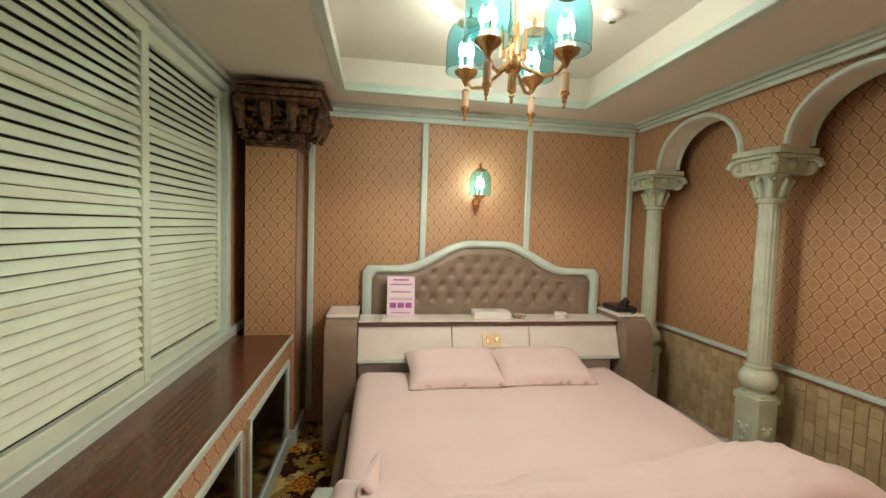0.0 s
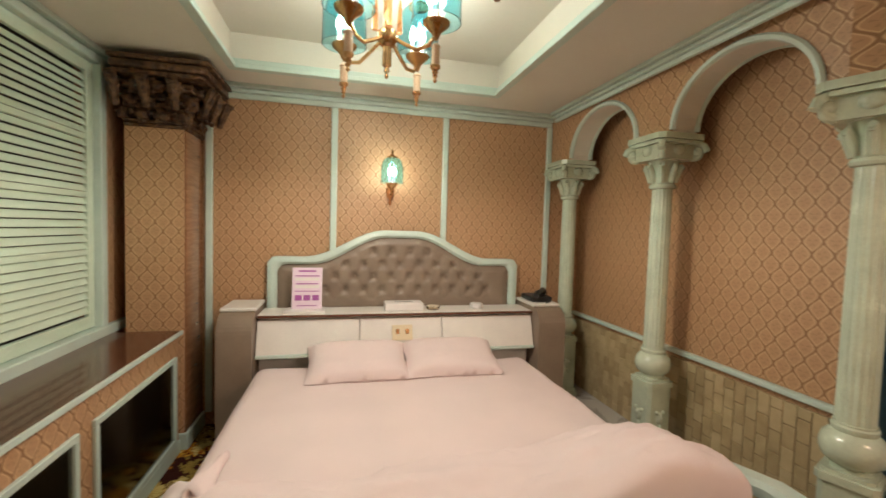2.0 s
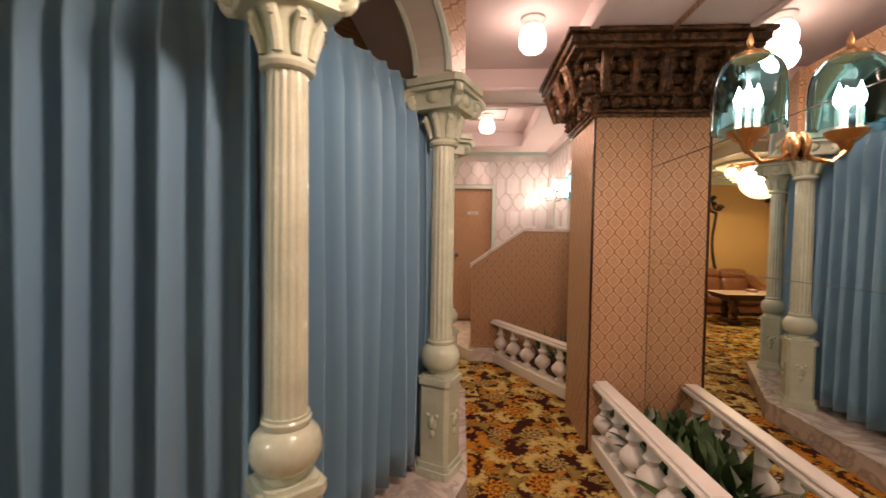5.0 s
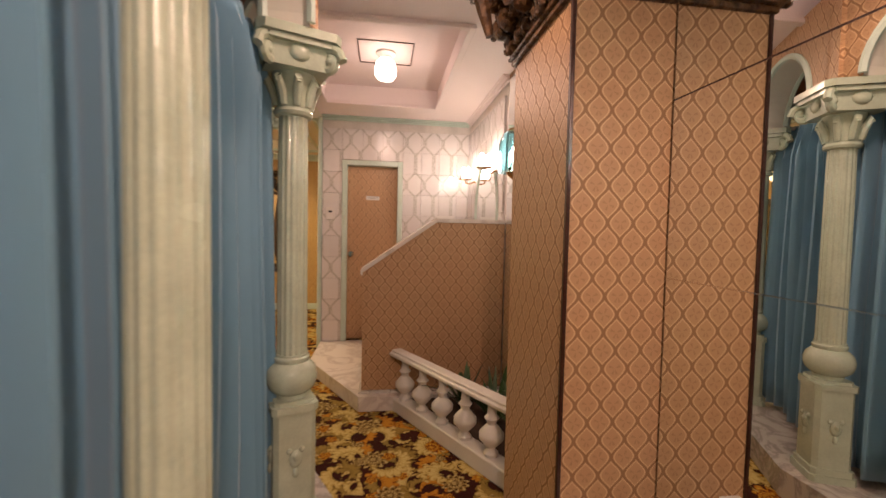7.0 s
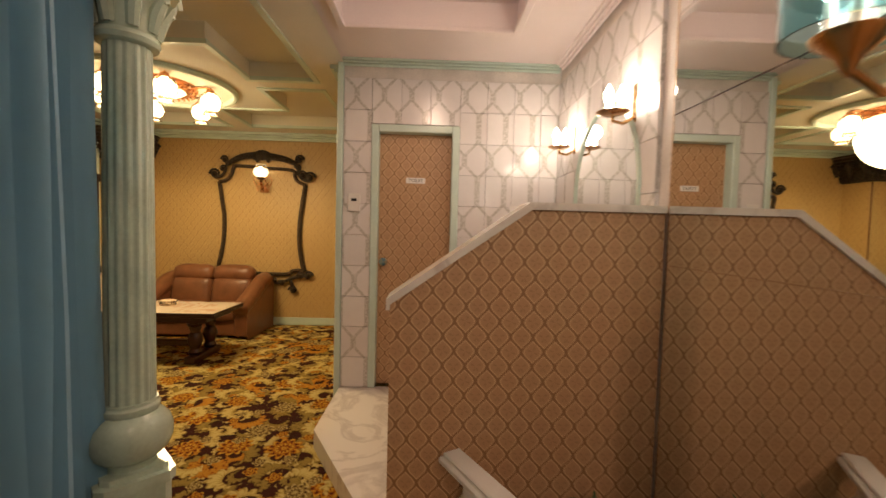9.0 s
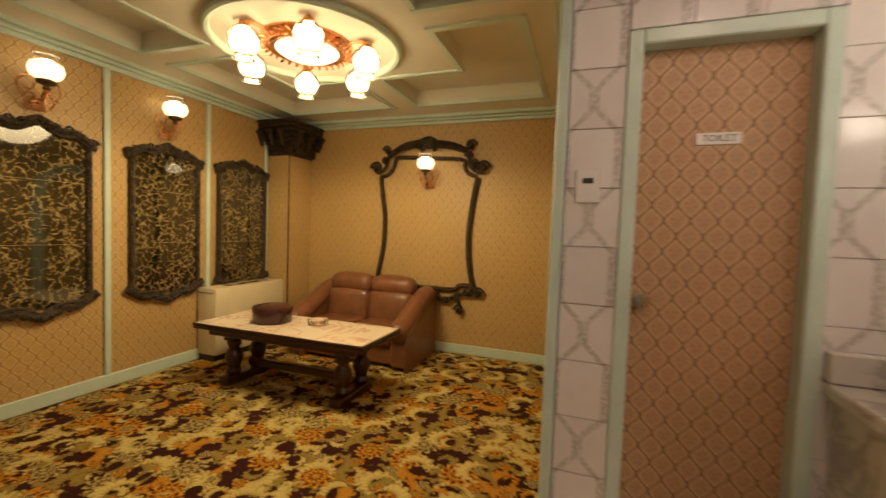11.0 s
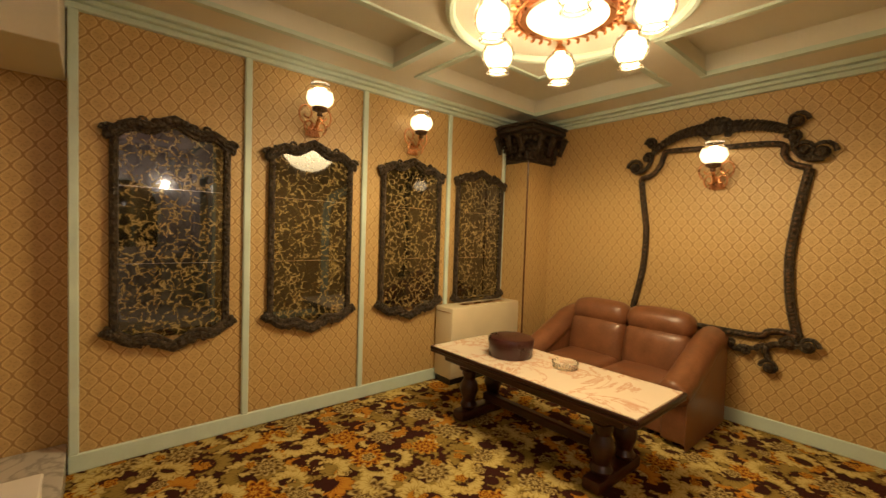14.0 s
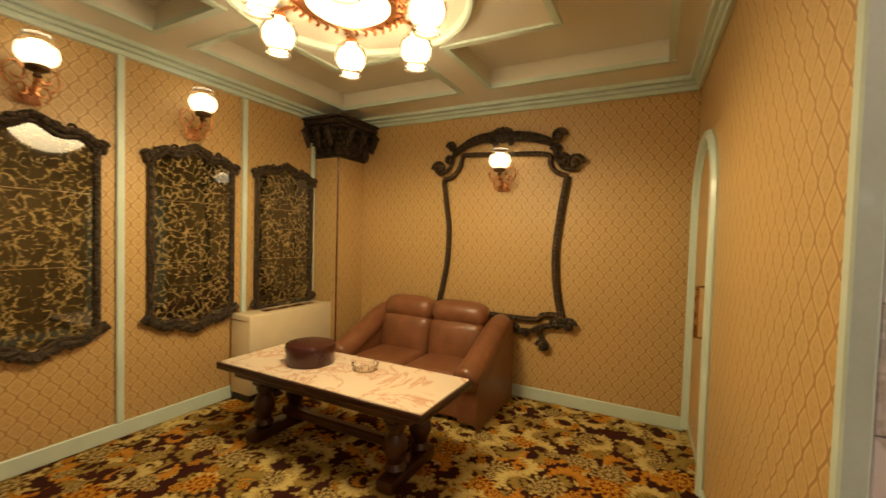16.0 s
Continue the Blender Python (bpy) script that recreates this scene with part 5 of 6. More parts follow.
for lx in (7.72, 6.92):
    o = thing("candle_lamp", "brass wall lamp with clear glass shade by the sink", "wall lamp", "lamps by the sink mirror")
    part("back_plate", box(lx - 0.03, -0.808, 1.83, lx + 0.03, -0.79, 2.02, 0.008), BRASS, o)
    part("arm", tube([(lx, -0.79, 1.86), (lx, -0.74, 1.83), (lx, -0.69, 1.84), (lx, -0.69, 1.87)], 0.008, 8), BRASS, o, "", True)
    part("dish", lathe([(0.001, 0.0), (0.05, 0.002), (0.075, 0.012), (0.07, 0.015)], 20, None, (lx, -0.69, 1.868)), BRASS, o, "", True)
    for i in range(3):
        a = i * 2.1
        part("bulb", lathe([(0.01, 0.01), (0.012, 0.05), (0.02, 0.07), (0.02, 0.09), (0.002, 0.13)], 12, None, (lx + 0.035 * math.cos(a), -0.69 + 0.035 * math.sin(a), 1.87)), BULB, o, "lit candle bulb", True)
    point_light(lx, -0.66, 1.98, SINK_W, (1.0, 0.78, 0.68), 0.05)

o = thing("smoke_detector", "small white round smoke detector on the ceiling tray", "smoke detector")
part("base", lathe([(0.05, 0.0), (0.05, -0.015), (0.03, -0.03), (0.001, -0.032)], 20, None, (1.79, 2.69, 2.704)), PLASTIC, o, "", True)
part("sensor", lathe([(0.018, -0.03), (0.018, -0.045), (0.001, -0.048)], 12, None, (1.79, 2.69, 2.704)), CHROME, o, "", True)

# ---------------- balustrades with plants ----------------
BALUSTER = [(0.038, 0.0), (0.042, 0.02), (0.026, 0.035), (0.024, 0.05), (0.045, 0.07), (0.069, 0.10), (0.069, 0.13), (0.045, 0.16), (0.026, 0.18), (0.03, 0.20), (0.042, 0.215), (0.026, 0.235), (0.024, 0.29), (0.032, 0.30)]


def balustrade(p, q, label, count, newel):
    o = thing("balustrade", label, "balustrade", "low white balustrades")
    m = along_x(p, q)
    L = math.dist(p, q)
    b = box(0, 0.0, -0.055, L, 0.10, 0.055, 0.006)
    bmesh.ops.transform(b, matrix=m, verts=b.verts)
    part("base", b, WHITE_PAINT, o)
    b = box(-0.03, 0.40, -0.055, L, 0.43, 0.055, 0.008)
    box(-0.02, 0.43, -0.04, L, 0.447, 0.04, 0.006, bm=b)
    bmesh.ops.transform(b, matrix=m, verts=b.verts)
    part("handrail", b, WHITE_PAINT, o)
    me = None
    for i in range(count):
        s = (i + 0.5) / count * L
        v = m @ Vector((s, 0, 0))
        if me is None:
            x = part("baluster", lathe(BALUSTER, 20, None, (0, 0, 0.10)), WHITE_PAINT, o, "", True)
            me = x.data
        else:
            x = new("baluster", me)
            x.parent = o
        x.location = (v.x, v.y, 0)
    return o


balustrade((6.60, 0.02), (5.40, -0.64), "low white balustrade before a planter beside the partition", 6, False)
balustrade((3.62, -0.57), (4.76, -0.52), "low white balustrade before a planter at the mirror", 6, True)
setting("planter_1", prism([(6.59, -0.04), (6.59, -0.785), (5.37, -0.785), (5.37, -0.72)], 0.004, 0.09), TERRACOTTA, "dark soil bed behind the balustrade", "planter")
setting("planter_2", box(3.62, -0.785, 0.004, 4.75, -0.63, 0.09), TERRACOTTA, "dark soil bed behind the balustrade", "planter")


def plant(x, y, z, n, length, seed, label, wide=0.022):
    rnd = random.Random(seed)
    o = thing("pot_plant", label, "plant")
    for i in range(n):
        a = rnd.uniform(0, 2 * math.pi)
        L = length * rnd.uniform(0.6, 1.15)
        lean = rnd.uniform(0.25, 0.95)
        b = bmesh.new()
        prev = None
        w = wide * rnd.uniform(0.7, 1.2)
        for k in range(6):
            t = k / 5
            r = L * lean * t
            yy = y + r * math.sin(a)
            h = L * (t - 0.55 * lean * t * t)
            ww = w * math.sin(math.pi * min(1, 0.12 + t * 0.88)) + 0.001
            px, py = x + r * math.cos(a), max(-0.775, yy)
            sx, sy = -math.sin(a) * ww, math.cos(a) * ww
            row = (b.verts.new((px - sx, max(-0.78, py - sy), z + h)), b.verts.new((px, py, z + h - ww * 0.35)), b.verts.new((px + sx, max(-0.78, py + sy), z + h)))
            if prev:
                b.faces.new((prev[0], prev[1], row[1], row[0]))
                b.faces.new((prev[1], prev[2], row[2], row[1]))
            prev = row
        part("leaf", b, LEAF, o, "", True)
    return o


for i, (x, y) in enumerate(((3.85, -0.69), (4.05, -0.70), (4.25, -0.69), (4.42, -0.70), (4.6, -0.70))):
    plant(x, y, 0.08, 22, 0.36, 10 + i, "leafy green plant in the planter by the mirror", 0.035)
for i, (x, y) in enumerate(((6.35, -0.45), (6.1, -0.6), (5.8, -0.68))):
    plant(x, y, 0.08, 16, 0.42, 30 + i, "long-leaved green plant beside the partition", 0.018)

# ---------------- sink corner ----------------
o = thing("vanity", "grey marble wash counter with white basin", "vanity")
part("counter", box(7.55, -0.79, 0.80, 8.115, -0.07, 0.85, 0.012, seg=2), GREY_MARBLE, o)
part("cabinet", box(7.62, -0.78, 0.116, 8.115, -0.10, 0.799, 0.01), GREY_MARBLE, o)
part("backsplash", box(8.06, -0.79, 0.851, 8.112, -0.07, 0.96, 0.008), GREY_MARBLE, o)
part("basin", lathe([(0.001, 0.03), (0.12, 0.035), (0.19, 0.075), (0.205, 0.075), (0.19, 0.02), (0.1, 0.0), (0.001, 0.0)], 32, None, (7.82, -0.45, 0.851), squash=(1, 1.25)), PLASTIC, o, "white oval basin", True)
part("tap", tube([(8.03, -0.45, 0.86), (8.03, -0.45, 1.0), (8.0, -0.45, 1.03), (7.93, -0.45, 1.02), (7.91, -0.45, 0.99)], 0.013, 8), CHROME, o, "chrome tap", True)
o = thing("notice", "white printed notice stuck to the tiles", "notice")
part("sheet", box(8.098, -0.64, 1.24, 8.1005, -0.45, 1.51), PLASTIC, o)
for zz, yy, w, h in ((1.46, -0.54, 0.10, 0.012), (1.40, -0.60, 0.04, 0.05), (1.41, -0.50, 0.05, 0.01), (1.35, -0.52, 0.06, 0.04), (1.30, -0.55, 0.12, 0.008), (1.27, -0.55, 0.12, 0.008)):
    part("print", box(8.0965, yy - w / 2, zz, 8.0978, yy + w / 2, zz + h), INK_BLACK if w < 0.045 else INK_PALE, o)
o = thing("light_switch", "white switch plate with a black window on the tiles", "switch")
part("plate", box(8.088, 0.665, 1.44, 8.099, 0.755, 1.57, 0.003), PLASTIC, o)
part("window", box(8.085, 0.69, 1.515, 8.088, 0.73, 1.535), BLACK, o)
o = thing("arched_mirror", "arched mirror with a pale frame above the sink", "mirror")
arc = [(7.66, 0.98)] + [(7.25 + 0.41 * math.cos(a), 1.55 + 0.45 * math.sin(a)) for a in (math.pi * i / 20 for i in range(21))] + [(6.84, 0.98)]
mm = Matrix(((1, 0, 0, 0), (0, 0, 1, -0.797), (0, 1, 0, 0), (0, 0, 0, 1)))
part("pane", slab(arc, mm, 0.008), MIRROR, o)
part("mirror_frame", tube([(u, -0.79, v) for u, v in arc], 0.014, 8), MINT, o, "", True)

# ---------------- lounge things ----------------
def ornate_mirror(x0, x1, z0, z1, seed):
    """A carved frame round a black and gold marbled pane."""
    rnd = random.Random(seed)
    o = thing("framed_panel", "carved dark frame round a black and gold marbled glass panel", "wall mirror", "framed marbled panels")
    yw = LY1 - 0.002
    mid = (x0 + x1) / 2
    part("pane", box(x0 + 0.03, yw - 0.016, z0 + 0.03, x1 - 0.03, yw - 0.008, z1 - 0.03), GOLD_MARBLE, o, "marbled glossy glass")
    for zz in (z0 + (z1 - z0) * 0.36, z0 + (z1 - z0) * 0.70):
        part("joint", box(x0 + 0.03, yw - 0.0175, zz, x1 - 0.03, yw - 0.0165, zz + 0.003), CHROME, o)
    f = tube([(x0 + 0.02, yw - 0.02, z0 + 0.05), (x0 + 0.02, yw - 0.02, z1 - 0.08)], 0.022, 8)
    tube([(x1 - 0.02, yw - 0.02, z0 + 0.05), (x1 - 0.02, yw - 0.02, z1 - 0.08)], 0.022, 8, f)
    for top in (1, 0):
        zb = z1 - 0.06 if top else z0 + 0.04
        s = 1 if top else -1
        n = 18
        pts = []
        for i in range(n + 1):
            t = i / n
            u = abs(t - 0.5) * 2
            h = 0.075 * (1 - u) ** 1.4 + 0.025 * math.cos(u * 3 * math.pi) * (0.3 + u * 0.7) - 0.01 * u
            pts.append((x0 + (x1 - x0) * t, yw - 0.028, zb + s * h))
        tube(pts, 0.026, 8, f)
        tube([(x, y + 0.004, z - s * 0.03) for x, y, z in pts], 0.016, 8, f)
        for sx, xe in ((-1, x0), (1, x1)):
            sp = [(xe + sx * (0.012 + 0.028 * (1 - k / 12)) * math.cos(k * 0.65) * 1.0, yw - 0.03, zb - s * 0.03 + 0.036 * (1 - k / 12) * math.sin(k * 0.65)) for k in range(11)]
            tube(sp, 0.013, 6, f)
            blob(xe + sx * 0.012, yw - 0.03, zb - s * 0.05, 0.02, 0.018, 0.035, f)
        for k in (-2, -1, 0, 1, 2):
            blob(mid + k * 0.045, yw - 0.038, zb + s * (0.075 - 0.012 * abs(k)), 0.03, 0.02, 0.026 - 0.003 * abs(k), f)
            if k:
                sp = [(mid + k * 0.08 + 0.024 * (1 - j / 10) * math.cos(j * 0.7), yw - 0.04, zb + s * 0.045 + 0.024 * (1 - j / 10) * math.sin(j * 0.7)) for j in range(9)]
                tube(sp, 0.009, 6, f)
    part("carved_frame", f, CARVED_DARK, o, "carved dark frame with scrolls", True)


for i, (x0, x1) in enumerate(((6.945, 7.515), (7.78, 8.37), (8.66, 9.26), (9.48, 10.10))):
    ornate_mirror(x0 - 0.015, x1 + 0.015, 0.655, 1.935, i)


def globe_sconce(x, y, z, out, label):
    """A frosted globe on a gilt scrolled bracket; z is the globe's middle."""
    o = thing("wall_lamp", label, "wall lamp", "gilt globe wall lamps")
    ox, oy = out
    sx, sy = -oy, ox
    part("globe", lathe([(0.045, -0.065), (0.078, -0.045), (0.096, -0.005), (0.086, 0.04), (0.062, 0.062), (0.058, 0.085), (0.066, 0.094)], 28, None, (x, y, z)), GLOBE_GLASS, o, "frosted glass globe", True).visible_shadow = False
    part("bulb", lathe([(0.014, -0.06), (0.026, -0.052), (0.062, -0.03), (0.074, 0.0), (0.060, 0.034), (0.001, 0.05)], 16, None, (x, y, z)), GLOBE_WARM, o, "lit inner globe", True)
    part("cup", lathe([(0.004, -0.13), (0.02, -0.12), (0.016, -0.10), (0.05, -0.085), (0.052, -0.065)], 16, None, (x, y, z)), CARVED_BROWN, o, "", True)
    b = None
    wall = 0.13
    for side in (-1, 1):
        for lift, size in ((0.0, 0.060), (-0.085, 0.040)):
            pts = []
            for k in range(18):
                a = k * 0.42 - 1.2
                r = size * (1 - k / 24)
                pts.append((x - ox * wall * 0.55 + sx * side * (size * 1.05 + r * math.cos(a)), y - oy * wall * 0.55 + sy * side * (size * 1.05 + r * math.cos(a)), z - 0.10 + lift + r * 1.25 * math.sin(a)))
            part("scroll", tube(pts, 0.0065, 6), COPPER, o, "gilt scroll", True)
    b = tube([(x, y, z - 0.12), (x - ox * 0.05, y - oy * 0.05, z - 0.19), (x - ox * wall, y - oy * wall, z - 0.16)], 0.012, 8)
    part("bracket", b, COPPER, o, "gilt bracket", True)
    px, py = x - ox * (wall - 0.012), y - oy * (wall - 0.012)
    for k in range(7):
        a = -0.9 + k * 0.3
        leaf = tube([(px, py, z - 0.15), (px + sx * 0.05 * math.sin(a) + ox * 0.01, py + sy * 0.05 * math.sin(a) + oy * 0.01, z - 0.2 - 0.02 * math.cos(a)), (px + sx * 0.065 * math.sin(a), py + sy * 0.065 * math.sin(a), z - 0.232 - 0.016 * math.cos(a))], 0.007, 6)
        part("leaf", leaf, COPPER, o, "", True)
    point_light(x + ox * 0.0, y + oy * 0.0, z + 0.01, LOUNGE_SCONCE, WARM, 0.05)


globe_sconce(8.06, 4.04, 2.25, (0, -1), "lit globe wall lamp with gilt bracket above the panel")
globe_sconce(8.94, 4.04, 2.25, (0, -1), "lit globe wall lamp with gilt bracket above the panel")
globe_sconce(10.41, 2.345, 2.00, (-1, 0), "lit globe wall lamp within the carved wall frame")

# carved frame on the end wall
fr = thing("wall_frame", "large carved dark wooden frame curving over the wallpaper", "wall frame")
xw = LX1 - 0.03


def lean_bar(pts, r, name, beads=True):
    f = tube([(xw + 0.006, y, z) for y, z in pts], r, 8)
    part(name, f, CARVED_DARK, fr, "", True)
    if beads:
        b = None
        for (y0, z0), (y1, z1) in zip(pts, pts[1:]):
            n = max(1, int(math.hypot(y1 - y0, z1 - z0) / 0.028))
            for k in range(n):
                t = k / n
                b = blob(xw - r + 0.008, y0 + (y1 - y0) * t, z0 + (z1 - z0) * t, 0.008, 0.011, 0.011, b, 1)
        part("beading", b, CARVED_BROWN, fr)


def curve(pts, n=8):
    out = []
    for i in range(len(pts) - 1):
        p0, p1, p2, p3 = pts[max(0, i - 1)], pts[i], pts[i + 1], pts[min(len(pts) - 1, i + 2)]
        for k in range(n):
            t = k / n
            out.append(tuple(0.5 * (2 * b2 + (c - a) * t + (2 * a - 5 * b2 + 4 * c - d) * t * t + (3 * b2 - a - 3 * c + d) * t ** 3) for a, b2, c, d in zip(p0, p1, p2, p3)))
    return out + [pts[-1]]


lean_bar(curve([(2.925, 1.87), (2.89, 1.62), (2.862, 1.41), (2.875, 1.10), (2.935, 0.79), (2.95, 0.70)]), 0.026, "side_bar")
lean_bar(curve([(1.809, 1.86), (1.85, 1.60), (1.882, 1.305), (1.88, 1.10), (1.856, 0.895), (1.814, 0.717)]), 0.030, "side_bar")
lean_bar(curve([(2.925, 1.88), (2.84, 1.90), (2.775, 1.97), (2.745, 2.06), (2.70, 2.09), (2.35, 2.072), (1.985, 2.05), (1.95, 1.97), (1.905, 1.905), (1.809, 1.865)]), 0.022, "top_bar")
lean_bar(curve([(2.95, 0.69), (2.306, 0.679), (2.03, 0.682), (1.975, 0.722), (1.88, 0.735), (1.814, 0.717)]), 0.024, "bottom_bar")


def horn(pts, name):
    """A ribbed, tapering carved horn along pts."""
    line = curve(pts, 10)
    n = len(line)
    f = tube([(xw - 0.012, y, z) for y, z in line], 0.03, 10, None, [0.020 + 0.022 * i / (n - 1) for i in range(n)])
    for i in range(0, n - 1, 2):
        (y0, z0), (y1, z1) = line[i], line[i + 1]
        r = 0.026 + 0.022 * i / (n - 1)
        a = math.atan2(z1 - z0, y1 - y0)
        tube([(xw - 0.012 - r * math.cos(t), y0 - math.sin(a + 0.5) * r * math.sin(t), z0 + math.cos(a + 0.5) * r * math.sin(t)) for t in (-1.5, -0.9, -0.3, 0.3, 0.9, 1.5)], 0.010, 6, f)
    return part(name, f, CARVED_DARK, fr, "carved ribbed garland", True)


def scroll(b, y, z, r, flip=1):
    """A ball in the eye of a curled leaf."""
    b = blob(xw - 0.025, y, z, 0.04, r * 0.75, r * 0.75, b)
    tube([(xw - 0.02, y + flip * r * (1.35 - j / 18) * math.cos(j * 0.55), z + r * (1.35 - j / 18) * math.sin(j * 0.55)) for j in range(14)], 0.012, 6, b, [0.016 - 0.0007 * j for j in range(14)])
    return b


horn([(2.82, 2.105), (2.70, 2.175), (2.58, 2.215), (2.44, 2.225)], "garland")
horn([(1.93, 2.135), (2.02, 2.17), (2.13, 2.20), (2.28, 2.215)], "garland")
b = blob(xw - 0.02, 2.358, 2.225, 0.045, 0.095, 0.062)
for k in range(11):
    a = math.pi * (k / 10 * 1.3 - 0.15)
    blob(xw - 0.035, 2.358 + 0.095 * math.cos(a), 2.215 + 0.065 * math.sin(a), 0.024, 0.022, 0.022, b)
for k in range(5):
    tube([(xw - 0.045, 2.358 + (k - 2) * 0.012, 2.17), (xw - 0.066, 2.358 + (k - 2) * 0.026, 2.225), (xw - 0.045, 2.358 + (k - 2) * 0.034, 2.275)], 0.010, 6, b)
scroll(b, 2.43, 2.165, 0.022)
scroll(b, 2.28, 2.165, 0.022, -1)
part("crest", b, CARVED_DARK, fr, "carved shell crest", True)
b = None
for y, z, r, flip in ((2.972, 1.975, 0.052, 1), (2.846, 2.165, 0.036, 1), (2.87, 2.05, 0.030, -1), (1.884, 2.19, 0.044, -1), (1.75, 1.962, 0.054, -1), (1.84, 1.985, 0.046, 1), (1.90, 2.08, 0.034, 1)):
    b = scroll(b, y, z, r, flip)
tube([(xw - 0.015, y, z) for y, z in curve([(2.97, 1.93), (2.90, 1.945), (2.85, 2.0), (2.83, 2.09)])], 0.018, 8, b)
tube([(xw - 0.015, y, z) for y, z in curve([(1.74, 1.92), (1.83, 1.93), (1.89, 2.0), (1.905, 2.11)])], 0.020, 8, b)
part("top_scrolls", b, CARVED_DARK, fr, "carved scrolls at the upper corners", True)
b = None
for y, z, r, flip in ((1.752, 0.668, 0.042, -1), (1.85, 0.665, 0.036, 1), (1.954, 0.476, 0.040, 1), (2.10, 0.565, 0.026, 1), (2.20, 0.60, 0.024, -1), (2.28, 0.635, 0.020, 1)):
    b = scroll(b, y, z, r, flip)
tube([(xw - 0.012, y, z) for y, z in curve([(1.77, 0.67), (1.86, 0.655), (1.94, 0.64), (1.985, 0.60), (1.96, 0.53)])], 0.022, 8, b)
tube([(xw - 0.012, y, z) for y, z in curve([(1.99, 0.63), (2.07, 0.585), (2.16, 0.56), (2.26, 0.61), (2.33, 0.66)])], 0.016, 8, b)
for k in range(6):
    blob(xw - 0.03, 2.03 + 0.05 * k, 0.60 - 0.02 * math.sin(k), 0.018, 0.022, 0.028, b, 1)
part("lower_scrolls", b, CARVED_DARK, fr, "carved scrolls and drop at the lower corner", True)

# lounge chandelier
cx, cy = 8.71, 2.525
cl = thing("ceiling_chandelier", "copper-gilt ceiling lamp with lit dish and frosted globes", "chandelier")
tagged(link("ceiling_rose", tube([(cx + 0.60 * math.cos(a), cy + 0.60 * math.sin(a), 2.505) for a in (2 * math.pi * i / 48 for i in range(49))], 0.026, 8), MINT, None, "", True), "round pale mint ceiling ring moulding round the lamp", "ceiling rose")
part("dish", lathe([(0.001, -0.10), (0.09, -0.095), (0.17, -0.075), (0.215, -0.045), (0.22, -0.03)], 36, None, (cx, cy, 2.52)), GLOBE_WARM, cl, "lit glass dish", True).visible_shadow = False
part("dish_ring", lathe([(0.215, -0.05), (0.235, -0.055), (0.24, -0.02), (0.30, -0.012), (0.30, 0.0)], 40, None, (cx, cy, 2.518)), COPPER, cl, "", True)
b = None
for i in range(32):
    a = 2 * math.pi * i / 32
    r0 = 0.30
    pts = [(cx + (r0 - 0.03 + 0.022 * math.cos(k * 0.6) * (1 - k / 14)) * math.cos(a + 0.06 * math.sin(k * 0.6)), cy + (r0 - 0.03 + 0.022 * math.cos(k * 0.6) * (1 - k / 14)) * math.sin(a + 0.06 * math.sin(k * 0.6)), 2.495 - 0.004 * k) for k in range(11)]
    part("scroll", tube(pts, 0.008, 6), COPPER, cl, "", True)
for i in range(6):
    a = 2 * math.pi * i / 6 + radians(38.5)
    ca, sa = math.cos(a), math.sin(a)
    R = 0.415
    ar = part("arm", tube([(cx + r * ca, cy + r * sa, 2.52 + h) for r, h in ((0.27, -0.03), (0.32, 0.0 - 0.008), (0.38, -0.006), (0.42, -0.012), (R, -0.03))], 0.010, 8), COPPER, cl, "", True)
    part("collar", lathe([(0.03, -0.02), (0.034, -0.04), (0.052, -0.052), (0.047, -0.062)], 16, None, (cx + R * ca, cy + R * sa, 2.52)), COPPER, ar, "", True)
    part("globe", lathe([(0.045, -0.055), (0.075, -0.075), (0.094, -0.12), (0.090, -0.16), (0.068, -0.195), (0.052, -0.205), (0.05, -0.22), (0.066, -0.238)], 28, None, (cx + R * ca, cy + R * sa, 2.52)), GLOBE_GLASS, ar, "frosted glass globe", True).visible_shadow = False
    part("bulb", lathe([(0.016, -0.06), (0.02, -0.08), (0.048, -0.108), (0.052, -0.135), (0.038, -0.16), (0.001, -0.172)], 16, None, (cx + R * ca, cy + R * sa, 2.52)), BULB_WARM, ar, "lit bulb", True)
    point_light(cx + R * ca, cy + R * sa, 2.38, LOUNGE_W, WARM, 0.08)
down_light(cx, cy, 2.28, LOUNGE_DOWN, WARM, 0.3)

# table
tb = thing("coffee_table", "low wooden table with pink-veined marble top", "table")
TX0, TX1, TY0, TY1 = 8.80, 9.40, 2.10, 3.66
part("marble_top", box(TX0 + 0.015, TY0 + 0.015, 0.475, TX1 - 0.015, TY1 - 0.015, 0.503, 0.004), PINK_MARBLE, tb, "pink-veined cream marble top")
b = box(TX0, TY0, 0.455, TX1, TY1, 0.474, 0.008, seg=2)
for a in ((TX0, TY0, TX1, TY0 + 0.014), (TX0, TY1 - 0.014, TX1, TY1), (TX0, TY0 + 0.014, TX0 + 0.014, TY1 - 0.014), (TX1 - 0.014, TY0 + 0.014, TX1, TY1 - 0.014)):
    box(a[0], a[1], 0.474, a[2], a[3], 0.499, 0.004, bm=b)
box(TX0 + 0.06, TY0 + 0.1, 0.40, TX1 - 0.06, TY1 - 0.1, 0.455, 0.006, bm=b)
part("top_frame", b, WOOD_DARK, tb, "dark red wooden edge", True)
